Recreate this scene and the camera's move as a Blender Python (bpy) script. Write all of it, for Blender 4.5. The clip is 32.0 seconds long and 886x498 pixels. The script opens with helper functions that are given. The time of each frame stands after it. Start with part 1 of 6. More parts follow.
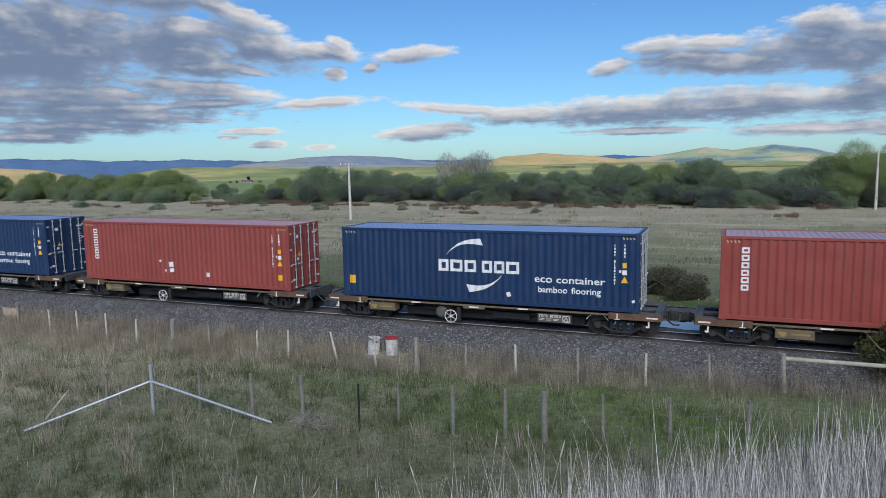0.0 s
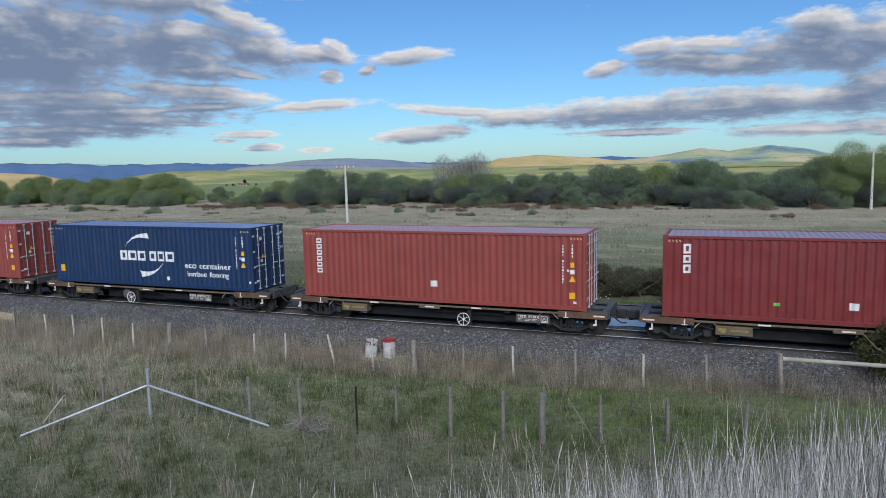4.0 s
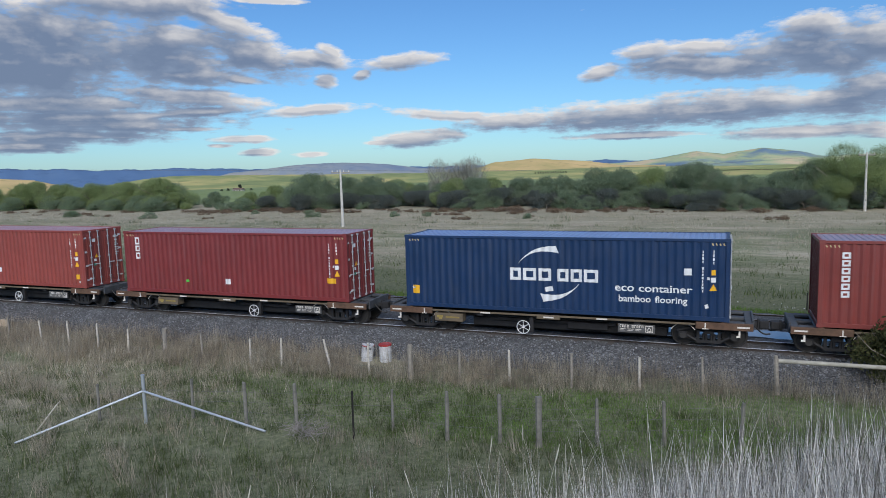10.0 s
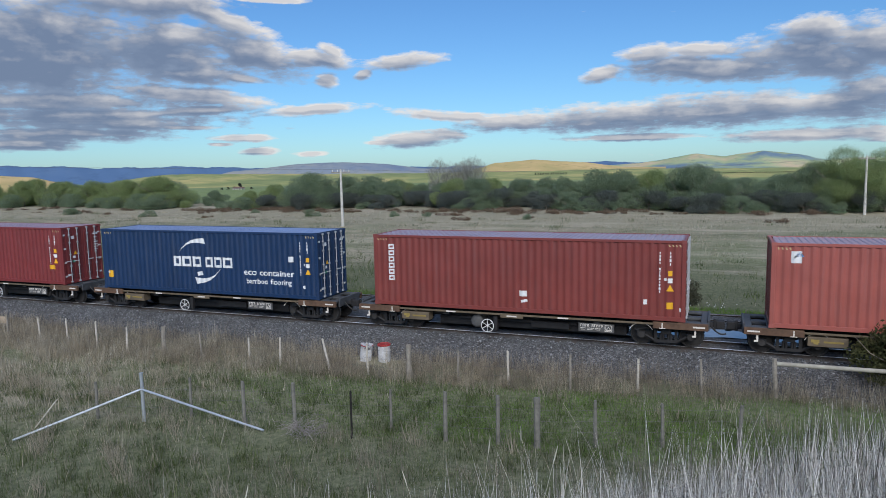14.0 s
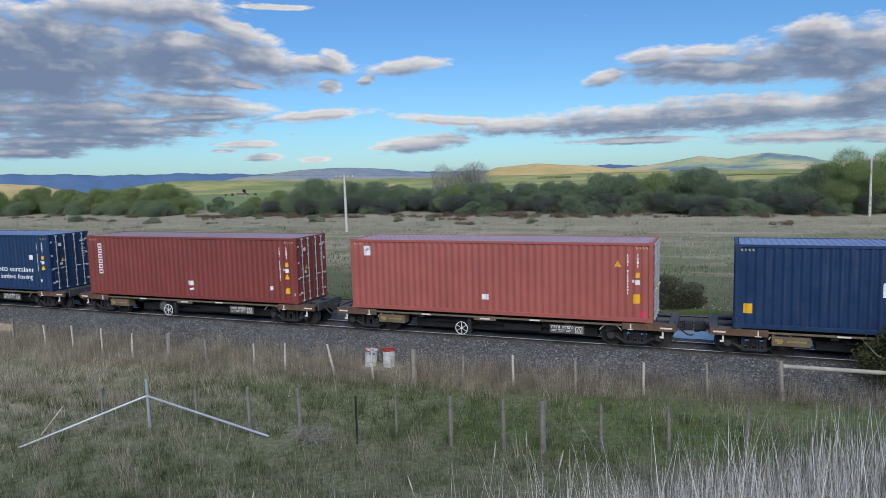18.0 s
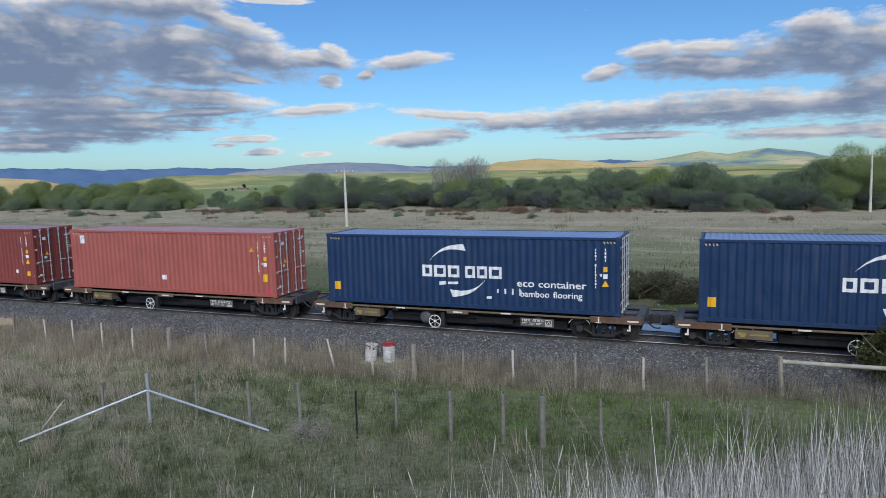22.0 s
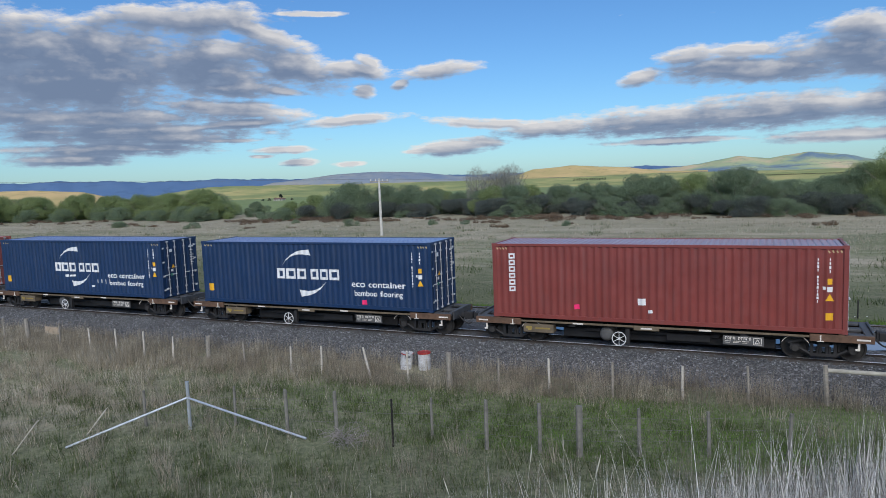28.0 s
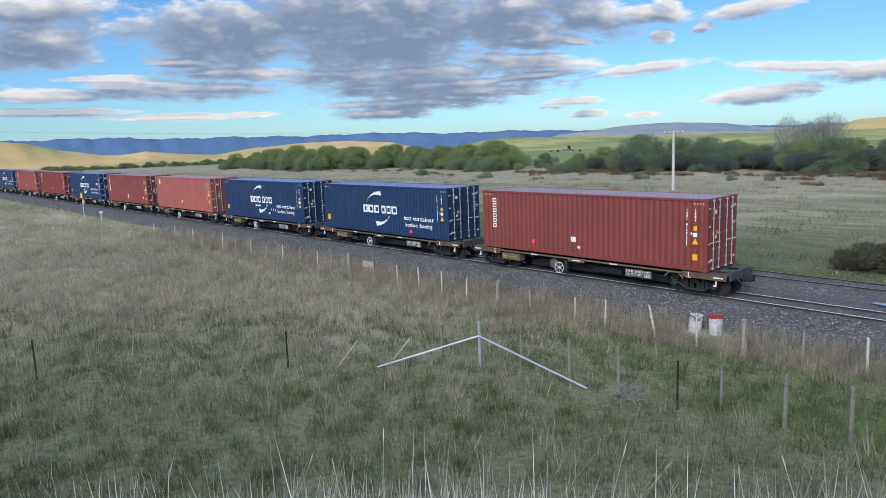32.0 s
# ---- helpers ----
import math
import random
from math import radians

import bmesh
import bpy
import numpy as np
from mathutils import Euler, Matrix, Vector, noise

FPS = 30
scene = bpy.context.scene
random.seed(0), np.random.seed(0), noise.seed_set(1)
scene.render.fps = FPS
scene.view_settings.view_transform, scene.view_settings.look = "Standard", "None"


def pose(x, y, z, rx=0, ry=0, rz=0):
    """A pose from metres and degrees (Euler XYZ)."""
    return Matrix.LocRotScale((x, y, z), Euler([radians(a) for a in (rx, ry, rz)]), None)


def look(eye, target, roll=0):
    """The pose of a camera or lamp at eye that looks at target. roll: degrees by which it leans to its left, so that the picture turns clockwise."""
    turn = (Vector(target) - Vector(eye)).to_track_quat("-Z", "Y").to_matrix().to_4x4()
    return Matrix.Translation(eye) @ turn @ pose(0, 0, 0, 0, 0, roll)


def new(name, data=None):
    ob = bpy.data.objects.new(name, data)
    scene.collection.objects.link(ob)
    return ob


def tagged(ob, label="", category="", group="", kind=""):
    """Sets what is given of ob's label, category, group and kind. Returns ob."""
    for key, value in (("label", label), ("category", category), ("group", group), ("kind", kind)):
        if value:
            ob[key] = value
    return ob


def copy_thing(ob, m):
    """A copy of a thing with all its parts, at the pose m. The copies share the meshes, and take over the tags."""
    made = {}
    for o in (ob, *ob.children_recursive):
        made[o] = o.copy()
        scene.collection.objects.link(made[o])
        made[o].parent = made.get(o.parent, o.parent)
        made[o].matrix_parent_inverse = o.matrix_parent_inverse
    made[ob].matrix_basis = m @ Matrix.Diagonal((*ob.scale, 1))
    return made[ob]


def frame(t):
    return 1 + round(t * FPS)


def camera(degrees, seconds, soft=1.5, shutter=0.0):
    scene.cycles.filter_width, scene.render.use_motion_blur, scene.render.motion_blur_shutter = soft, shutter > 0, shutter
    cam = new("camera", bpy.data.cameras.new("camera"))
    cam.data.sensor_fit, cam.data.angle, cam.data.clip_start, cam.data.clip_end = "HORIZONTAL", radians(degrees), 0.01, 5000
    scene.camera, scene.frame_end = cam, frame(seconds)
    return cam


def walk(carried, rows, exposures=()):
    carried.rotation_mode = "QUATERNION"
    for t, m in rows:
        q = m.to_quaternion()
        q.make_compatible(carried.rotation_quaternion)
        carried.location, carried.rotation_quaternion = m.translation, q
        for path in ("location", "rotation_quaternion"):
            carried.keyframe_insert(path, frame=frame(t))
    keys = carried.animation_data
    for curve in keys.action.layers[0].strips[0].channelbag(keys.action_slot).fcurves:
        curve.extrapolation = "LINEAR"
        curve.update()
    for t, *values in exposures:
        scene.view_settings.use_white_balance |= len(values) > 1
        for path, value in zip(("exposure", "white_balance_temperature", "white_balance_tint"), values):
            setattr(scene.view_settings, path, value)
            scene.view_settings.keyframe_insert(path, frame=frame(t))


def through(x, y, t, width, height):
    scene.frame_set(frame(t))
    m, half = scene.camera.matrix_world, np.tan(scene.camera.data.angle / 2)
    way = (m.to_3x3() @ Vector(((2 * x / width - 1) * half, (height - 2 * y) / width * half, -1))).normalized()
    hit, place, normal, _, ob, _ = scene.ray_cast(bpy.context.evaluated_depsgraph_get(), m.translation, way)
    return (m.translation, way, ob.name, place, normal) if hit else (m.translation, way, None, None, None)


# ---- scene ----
cam = camera(64.4, 32.0, soft=0.75, shutter=0.15)
PATH = [
    (0, pose(0.000, 0.000, 6.668, 82.72, 0.99, 22.11)),
    (0.5, pose(0.000, 0.000, 6.668, 82.74, 1.12, 22.14)),
    (1, pose(0.000, 0.000, 6.668, 82.71, 1.20, 22.12)),
    (1.5, pose(0.000, 0.000, 6.668, 82.64, 1.33, 22.04)),
    (2, pose(0.000, 0.000, 6.668, 82.62, 1.39, 22.00)),
    (2.5, pose(0.000, 0.000, 6.668, 82.63, 1.34, 21.96)),
    (3, pose(0.000, 0.000, 6.668, 82.71, 1.27, 21.92)),
    (3.5, pose(0.000, 0.000, 6.668, 82.81, 1.28, 21.86)),
    (5.5, pose(0.000, 0.000, 6.668, 83.04, 1.19, 21.74)),
    (6, pose(0.000, 0.000, 6.668, 83.09, 1.23, 21.72)),
    (6.5, pose(0.000, 0.000, 6.668, 83.16, 1.19, 21.78)),
    (7, pose(0.000, 0.000, 6.668, 83.21, 1.13, 21.76)),
    (7.5, pose(0.000, 0.000, 6.668, 83.22, 1.12, 21.75)),
    (8, pose(0.000, 0.000, 6.668, 83.18, 1.12, 21.69)),
    (8.5, pose(0.000, 0.000, 6.668, 83.13, 1.23, 21.59)),
    (9, pose(0.000, 0.000, 6.668, 83.12, 1.30, 21.53)),
    (9.5, pose(0.000, 0.000, 6.668, 83.15, 1.40, 21.47)),
    (10, pose(0.000, 0.000, 6.668, 83.20, 1.50, 21.44)),
    (10.5, pose(0.000, 0.000, 6.668, 83.22, 1.52, 21.44)),
    (11, pose(0.000, 0.000, 6.668, 83.20, 1.39, 21.47)),
    (11.5, pose(0.000, 0.000, 6.668, 83.13, 1.26, 21.50)),
    (12, pose(0.000, 0.000, 6.668, 83.04, 1.12, 21.50)),
    (12.5, pose(0.000, 0.000, 6.668, 82.99, 0.99, 21.49)),
    (13, pose(0.000, 0.000, 6.668, 83.01, 0.94, 21.47)),
    (13.5, pose(0.000, 0.000, 6.668, 83.11, 0.99, 21.46)),
    (14, pose(0.000, 0.000, 6.668, 83.23, 1.06, 21.46)),
    (14.5, pose(0.000, 0.000, 6.668, 83.37, 1.07, 21.48)),
    (16.5, pose(0.000, 0.000, 6.668, 83.57, 1.33, 21.65)),
    (17, pose(0.000, 0.000, 6.668, 83.60, 1.45, 21.66)),
    (17.5, pose(0.000, 0.000, 6.668, 83.62, 1.48, 21.68)),
    (18, pose(0.000, 0.000, 6.668, 83.61, 1.52, 21.74)),
    (18.5, pose(0.000, 0.000, 6.668, 83.57, 1.54, 21.78)),
    (19, pose(0.000, 0.000, 6.668, 83.51, 1.55, 21.84)),
    (19.5, pose(0.000, 0.000, 6.668, 83.45, 1.56, 21.88)),
    (20, pose(0.000, 0.000, 6.668, 83.39, 1.54, 21.91)),
    (20.5, pose(0.000, 0.000, 6.668, 83.34, 1.48, 21.91)),
    (21, pose(0.000, 0.000, 6.668, 83.28, 1.46, 21.88)),
    (21.5, pose(0.000, 0.000, 6.668, 83.23, 1.40, 21.84)),
    (22, pose(0.000, 0.000, 6.668, 83.20, 1.44, 21.76)),
    (22.5, pose(0.000, 0.000, 6.668, 83.20, 1.47, 21.74)),
    (23, pose(0.000, 0.000, 6.668, 83.23, 1.49, 21.75)),
    (23.5, pose(0.000, 0.000, 6.668, 83.30, 1.52, 21.80)),
    (24, pose(0.000, 0.000, 6.668, 83.35, 1.58, 21.83)),
    (24.5, pose(0.000, 0.000, 6.668, 83.39, 1.62, 21.83)),
    (26.5, pose(0.000, 0.000, 6.668, 83.56, 1.72, 21.95)),
    (27, pose(0.000, 0.000, 6.668, 83.73, 1.85, 22.34)),
    (27.5, pose(0.000, 0.000, 6.668, 83.87, 2.07, 23.10)),
    (28, pose(0.000, 0.000, 6.668, 83.95, 2.14, 24.51)),
    (28.5, pose(-0.010, -0.031, 6.670, 83.72, 2.15, 26.52)),
    (29, pose(-0.020, -0.063, 6.672, 83.03, 2.23, 28.87)),
    (29.5, pose(-0.022, -0.089, 6.664, 81.99, 2.23, 31.37)),
    (30, pose(-0.023, -0.115, 6.657, 80.97, 2.17, 34.04)),
    (30.5, pose(-0.062, -0.102, 6.648, 80.33, 2.18, 37.06)),
    (31, pose(-0.100, -0.089, 6.639, 80.22, 2.12, 40.53)),
    (31.5, pose(-0.109, -0.114, 6.665, 80.48, 2.05, 44.20)),
    (32, pose(-0.118, -0.138, 6.690, 80.93, 2.16, 47.51)),
]
walk(cam, PATH, ((0, 0.0), (27, 0.0), (29, -0.03), (30, 0.08), (31, 0.26), (32, 0.28)))

# ---- world, sun ----
world = bpy.data.worlds.new("sky")
scene.world = world
world.use_nodes = True
WT = world.node_tree
WT.nodes.clear()


def wn(kind, **sets):
    n = WT.nodes.new(kind)
    for k, v in sets.items():
        set_node(n, k, v)
    return n


def set_node(n, k, v):
    if k == "operation":
        n.operation = v
    elif k == "clamp":
        n.use_clamp = v


def wlink(sock, v):
    if isinstance(v, (int, float, tuple)):
        sock.default_value = v
    else:
        WT.links.new(v, sock)


def wm(op, a, b=0.0, c=0.0, clamp=False):
    n = wn("ShaderNodeMath", operation=op, clamp=clamp)
    for s, v in zip(n.inputs, (a, b, c)):
        wlink(s, v)
    return n.outputs[0]


def wv(op, a, b=(0, 0, 0)):
    n = wn("ShaderNodeVectorMath", operation=op)
    wlink(n.inputs[0], a)
    wlink(n.inputs[1], b)
    return n.outputs["Value"] if op in ("DOT_PRODUCT", "LENGTH") else n.outputs[0]


def wmix(f, a, b):
    n = WT.nodes.new("ShaderNodeMix")
    n.data_type = "RGBA"
    wlink(n.inputs[0], f)
    for s, v in zip(n.inputs[6:8], (a, b)):
        wlink(s, (*v, 1) if isinstance(v, tuple) and len(v) == 3 else v)
    return n.outputs[2]


def wnoise(vec, scale, detail, rough=0.55):
    n = WT.nodes.new("ShaderNodeTexNoise")
    wlink(n.inputs["Vector"], vec)
    wlink(n.inputs["Scale"], scale)
    wlink(n.inputs["Detail"], detail)
    wlink(n.inputs["Roughness"], rough)
    return n.outputs["Fac"]


SUN_EL, SUN_AZ = 36.0, 158.0     # behind the camera and to its right
# cloud banks: compass place from the track's normal, height above the horizon, half width, half height, slope (degrees)
LEFT_BANK = [
    (-52.0, 7.2, 8.0, 2.0, 0.0), (-41.0, 9.9, 3.6, 0.75, -8.0),
    (-50.8, 8.7, 8.8, 2.69, 3.0), (-56.5, 9.2, 6.0, 2.62, 4.5), (-43.9, 8.6, 6.5, 1.90, 0.7), (-36.3, 8.9, 3.9, 1.49, -17.6), (-31.2, 8.4, 2.9, 0.63, -3.4),
    (-30.1, 9.0, 1.0, 0.51, -16.4), (-44.1, 12.0, 6.4, 0.99, 2.1), (-38.4, 11.2, 3.8, 0.72, -21.3), (-40.9, 7.1, 4.4, 0.66, 0.9), (-37.2, 6.9, 2.3, 0.29, -6.5),
]
LEFT_LAYERS = [
    (-51.1, 5.0, 11.3, 0.69, 1.0), (-41.0, 5.6, 5.2, 0.66, -2.6), (-48.0, 3.8, 9.4, 0.88, 0.2), (-40.7, 4.4, 4.9, 0.42, 2.9), (-32.2, 4.5, 4.2, 0.39, 3.3),
    (-49.5, 2.7, 6.7, 0.55, -0.3), (-52.4, 2.0, 3.7, 0.43, -0.6), (-41.2, 3.2, 2.4, 0.17, -0.4),
]
SMALL_CLOUDS = [
    (-24.5, 8.2, 2.8, 0.56, 3.3), (-30.5, 6.8, 0.9, 0.52, -0.4), (-27.7, 7.2, 0.7, 0.34, 10.2), (-36.9, 2.4, 2.3, 0.26, -0.9), (-36.0, 1.4, 1.3, 0.26, -1.2),
    (-32.1, 1.1, 1.1, 0.22, 1.6), (-38.9, 1.9, 0.9, 0.13, 2.0), (-34.4, 12.6, 2.9, 0.20, -1.4),
]
RIGHT_BANKS = [
    (-23.2, 2.2, 3.4, 0.58, 5.3), (-26.1, 1.9, 1.7, 0.18, -1.3), (-20.6, 3.9, 4.1, 0.40, -2.7), (-16.1, 3.3, 4.0, 0.58, 0.5), (-6.5, 3.4, 9.7, 0.95, -0.7),
    (0.8, 3.7, 7.7, 1.11, 1.8), (7.4, 3.7, 4.5, 1.01, 0.1), (10.4, 4.7, 3.6, 0.75, -1.4), (-6.5, 1.9, 5.1, 0.26, -2.1), (5.4, 1.7, 5.1, 0.44, 0.0),
    (9.5, 1.7, 2.0, 0.46, -2.8),
]
HIGH_RIGHT = [
    (-8.9, 6.8, 1.3, 0.55, 13.7), (-5.2, 8.1, 2.5, 0.58, 3.0), (-2.6, 7.1, 4.4, 0.82, -0.4), (0.4, 6.6, 6.6, 0.81, -1.2), (-1.6, 8.1, 2.8, 0.48, -4.4),
    (5.9, 7.2, 4.9, 1.46, -2.8), (5.9, 8.9, 2.5, 0.83, -6.1), (10.3, 7.6, 3.6, 1.54, -6.3),
]
FAR_LEFT = [
    (-77.3, 7.2, 5.0, 1.33, 1.6), (-76.4, 9.5, 5.1, 0.87, 2.7), (-63.0, 8.2, 8.2, 2.03, 0.0), (-66.8, 6.1, 2.8, 0.37, -0.1), (-67.0, 4.2, 6.4, 0.74, -0.8),
    (-75.7, 3.8, 4.5, 0.46, -0.4), (-76.1, 2.7, 4.9, 0.31, -1.0), (-66.8, 2.2, 6.0, 0.25, -1.5), (-62.8, 5.3, 6.2, 0.54, -0.8), (-71.9, 5.0, 3.3, 0.24, -0.1),
]
CLOUDS = LEFT_BANK + LEFT_LAYERS + SMALL_CLOUDS + RIGHT_BANKS + HIGH_RIGHT + FAR_LEFT + [(-88, 8.5, 9, 2.5, 0), (-92, 4.0, 10, 1.0, 0)]
SLOPES = (-18, -5, 0, 4, 12)
DIRECTION = WT.nodes.new("ShaderNodeTexCoord").outputs["Generated"]
sep = WT.nodes.new("ShaderNodeSeparateXYZ")
wlink(sep.inputs[0], DIRECTION)
AZ = wm("MULTIPLY", wm("ARCTAN2", sep.outputs[0], sep.outputs[1]), 57.2958)
EL = wm("MULTIPLY", wm("ARCSINE", sep.outputs[2]), 57.2958)
SINEL = wm("MAXIMUM", sep.outputs[2], 0.001)


def cloud_density(lift, shift=0.0):
    el = wm("ADD", EL, lift)
    xyz = WT.nodes.new("ShaderNodeCombineXYZ")
    wlink(xyz.inputs[0], wm("ADD", AZ, shift))
    wlink(xyz.inputs[1], el)
    p = xyz.outputs[0]
    warp = wm("MULTIPLY", wm("SUBTRACT", wnoise(wv("MULTIPLY", p, (0.3, 1.0, 1.0)), 0.55, 3.0), 0.5), 1.5)
    puffs = wm("SUBTRACT", wnoise(wv("MULTIPLY", p, (0.55, 1.0, 1.0)), 0.75, 6.0, 0.5), 0.5)
    layers = wm("SUBTRACT", wnoise(wv("MULTIPLY", p, (0.2, 1.5, 1.0)), 0.9, 5.0, 0.6), 0.5)
    near = None
    for lean in SLOPES:
        k = math.tan(radians(lean))
        slant = WT.nodes.new("ShaderNodeCombineXYZ")
        wlink(slant.inputs[0], xyz.inputs[0].links[0].from_socket)
        wlink(slant.inputs[1], wm("SUBTRACT", el, wm("MULTIPLY", xyz.inputs[0].links[0].from_socket, k)))
        for az, e, wide, high, slope in CLOUDS:
            if min(SLOPES, key=lambda a: abs(a - slope)) != lean:
                continue
            off = WT.nodes.new("ShaderNodeVectorMath")
            off.operation = "MULTIPLY_ADD"
            wlink(off.inputs[0], slant.outputs[0])
            w, h = wide * 1.12, high * 1.2
            off.inputs[1].default_value = (1 / w, 1 / h, 0.0)
            off.inputs[2].default_value = (-az / w, -(e - k * az) / h, 0.0)
            r2 = wv("DOT_PRODUCT", off.outputs[0], off.outputs[0])
            near = r2 if near is None else wm("SMOOTH_MIN", near, r2, 0.25)
    body = wm("SUBTRACT", 1.0, wm("MINIMUM", near, 4.0))
    # overhead and behind, a broken deck
    deck = wm("MULTIPLY", wm("SUBTRACT", wnoise(wv("MULTIPLY", p, (0.12, 0.16, 1.0)), 0.55, 4.0), 0.46), 3.0)
    high = wm("MULTIPLY", wm("SUBTRACT", el, 13.0), 0.4, clamp=True)
    body = wm("MAXIMUM", body, wm("SUBTRACT", wm("MULTIPLY", wm("ADD", deck, 1.0), high), 1.0))
    # near the horizon the banks are seen edge on, as layers
    low = wm("SUBTRACT", 1.0, wm("MULTIPLY", wm("SUBTRACT", el, 3.0), 0.3, clamp=True), clamp=True)
    rag = wm("ADD", wm("MULTIPLY", puffs, wm("SUBTRACT", 2.4, wm("MULTIPLY", low, 0.4))), wm("MULTIPLY", layers, wm("ADD", 0.3, wm("MULTIPLY", low, 2.0))))
    calm = wm("SUBTRACT", 1.0, wm("MULTIPLY", wm("MAXIMUM", body, 0.0), 0.58))
    return wm("ADD", wm("ADD", wm("MULTIPLY", body, 0.98), wm("MULTIPLY", warp, 0.7)), wm("MULTIPLY", rag, calm))


sky = WT.nodes.new("ShaderNodeTexSky")
sky.sky_type, sky.sun_disc = "NISHITA", False
sky.sun_elevation, sky.sun_rotation = radians(SUN_EL), radians(SUN_AZ)
sky.air_density, sky.dust_density, sky.ozone_density = 1.0, 0.25, 3.0
SKY_GAIN = 0.090
skyc = wv("MULTIPLY", sky.outputs[0], (SKY_GAIN * 0.585, SKY_GAIN * 0.925, SKY_GAIN * 1.27))
here, above, crest = cloud_density(0.0), cloud_density(0.4, 0.35), cloud_density(1.0, 0.6)
skyplace = WT.nodes.new("ShaderNodeCombineXYZ")
wlink(skyplace.inputs[0], AZ)
wlink(skyplace.inputs[1], EL)
wisp = wm("SUBTRACT", wnoise(wv("MULTIPLY", skyplace.outputs[0], (0.4, 1.3, 1.0)), 2.4, 6.0, 0.62), 0.5)
cover = wm("MULTIPLY", wm("ADD", wm("ADD", here, wm("MULTIPLY", wisp, 1.8)), 0.28), 1.15, clamp=True)
cover = wm("SMOOTH_MIN", cover, 1.0, 0.15)
puffed = wm("MULTIPLY", wm("SUBTRACT", wm("SUBTRACT", here, above), 0.06), 1.7, clamp=True)
rim = wm("MULTIPLY", wm("SUBTRACT", wm("SUBTRACT", here, crest), 0.1), 0.9, clamp=True)
thin = wm("SUBTRACT", 1.0, wm("MULTIPLY", here, 1.6), clamp=True)
lit = wm("MULTIPLY", wm("ADD", puffed, rim), wm("ADD", 0.4, wm("MULTIPLY", thin, 0.5)), clamp=True)
shade = wmix(wm("MULTIPLY", wm("ADD", here, 0.12), 1.0, clamp=True), (0.345, 0.43, 0.57), (0.172, 0.23, 0.35))
cloudc = wmix(lit, shade, (0.78, 0.76, 0.75))
back = WT.nodes.new("ShaderNodeBackground")
wlink(back.inputs[0], wmix(cover, skyc, cloudc))
back.inputs[1].default_value = 1.0
wout = WT.nodes.new("ShaderNodeOutputWorld")
WT.links.new(back.outputs[0], wout.inputs[0])

sun = new("sun", bpy.data.lights.new("sun", "SUN"))
sun.data.energy, sun.data.angle, sun.data.color = 2.9, radians(40), (1.0, 0.975, 0.95)
az = radians(SUN_AZ)
sun.matrix_world = look((60 * math.sin(az), 60 * math.cos(az), 60 * math.tan(radians(SUN_EL))), (0, 0, 0))

# ---- materials ----


def mat(name, build):
    m = bpy.data.materials.new(name)
    m.use_nodes = True
    build(Mat(m))
    return m


class Mat:
    """Short names for the nodes of one material."""

    def __init__(self, m):
        self.t = m.node_tree
        self.b = self.t.nodes["Principled BSDF"]
        self.co = self.t.nodes.new("ShaderNodeTexCoord").outputs["Object"]

    def put(self, sock, v):
        if isinstance(v, (int, float)):
            sock.default_value = v
        elif isinstance(v, tuple):
            sock.default_value = (*v, 1) if len(v) == 3 and sock.type == "RGBA" else v
        else:
            self.t.links.new(v, sock)

    def noise(self, scale, detail=4.0, rough=0.6, vec=None, stretch=None):
        n = self.t.nodes.new("ShaderNodeTexNoise")
        v = vec or self.co
        if stretch:
            mp = self.t.nodes.new("ShaderNodeMapping")
            self.put(mp.inputs[0], v)
            mp.inputs["Scale"].default_value = stretch
            v = mp.outputs[0]
        self.put(n.inputs["Vector"], v)
        n.inputs["Scale"].default_value, n.inputs["Detail"].default_value, n.inputs["Roughness"].default_value = scale, detail, rough
        return n.outputs["Fac"]

    def ramp(self, fac, *stops):
        n = self.t.nodes.new("ShaderNodeValToRGB")
        self.put(n.inputs[0], fac)
        els = n.color_ramp.elements
        while len(els) < len(stops):
            els.new(0.5)
        for e, (p, c) in zip(els, stops):
            e.position, e.color = p, (*(c if isinstance(c, tuple) else (c, c, c)), 1)
        return n.outputs[0]

    def mix(self, fac, a, b, blend="MIX"):
        n = self.t.nodes.new("ShaderNodeMix")
        n.data_type, n.blend_type = "RGBA", blend
        self.put(n.inputs[0], fac)
        self.put(n.inputs[6], a)
        self.put(n.inputs[7], b)
        return n.outputs[2]

    def m(self, op, a, b=0.0, clamp=False):
        n = self.t.nodes.new("ShaderNodeMath")
        n.operation, n.use_clamp = op, clamp
        self.put(n.inputs[0], a)
        self.put(n.inputs[1], b)
        return n.outputs[0]

    def rnd(self):
        return self.t.nodes.new("ShaderNodeObjectInfo").outputs["Random"]

    def island(self):
        return self.t.nodes.new("ShaderNodeNewGeometry").outputs["Random Per Island"]

    def bump(self, h, strength=0.3, dist=0.01):
        n = self.t.nodes.new("ShaderNodeBump")
        self.put(n.inputs["Height"], h)
        n.inputs["Strength"].default_value, n.inputs["Distance"].default_value = strength, dist
        self.t.links.new(n.outputs[0], self.b.inputs["Normal"])

    def out(self, color, rough=0.6, metal=0.0, spec=None):
        self.put(self.b.inputs["Base Color"], color)
        self.put(self.b.inputs["Roughness"], rough)
        self.put(self.b.inputs["Metallic"], metal)
        if spec is not None:
            self.put(self.b.inputs["Specular IOR Level"], spec)


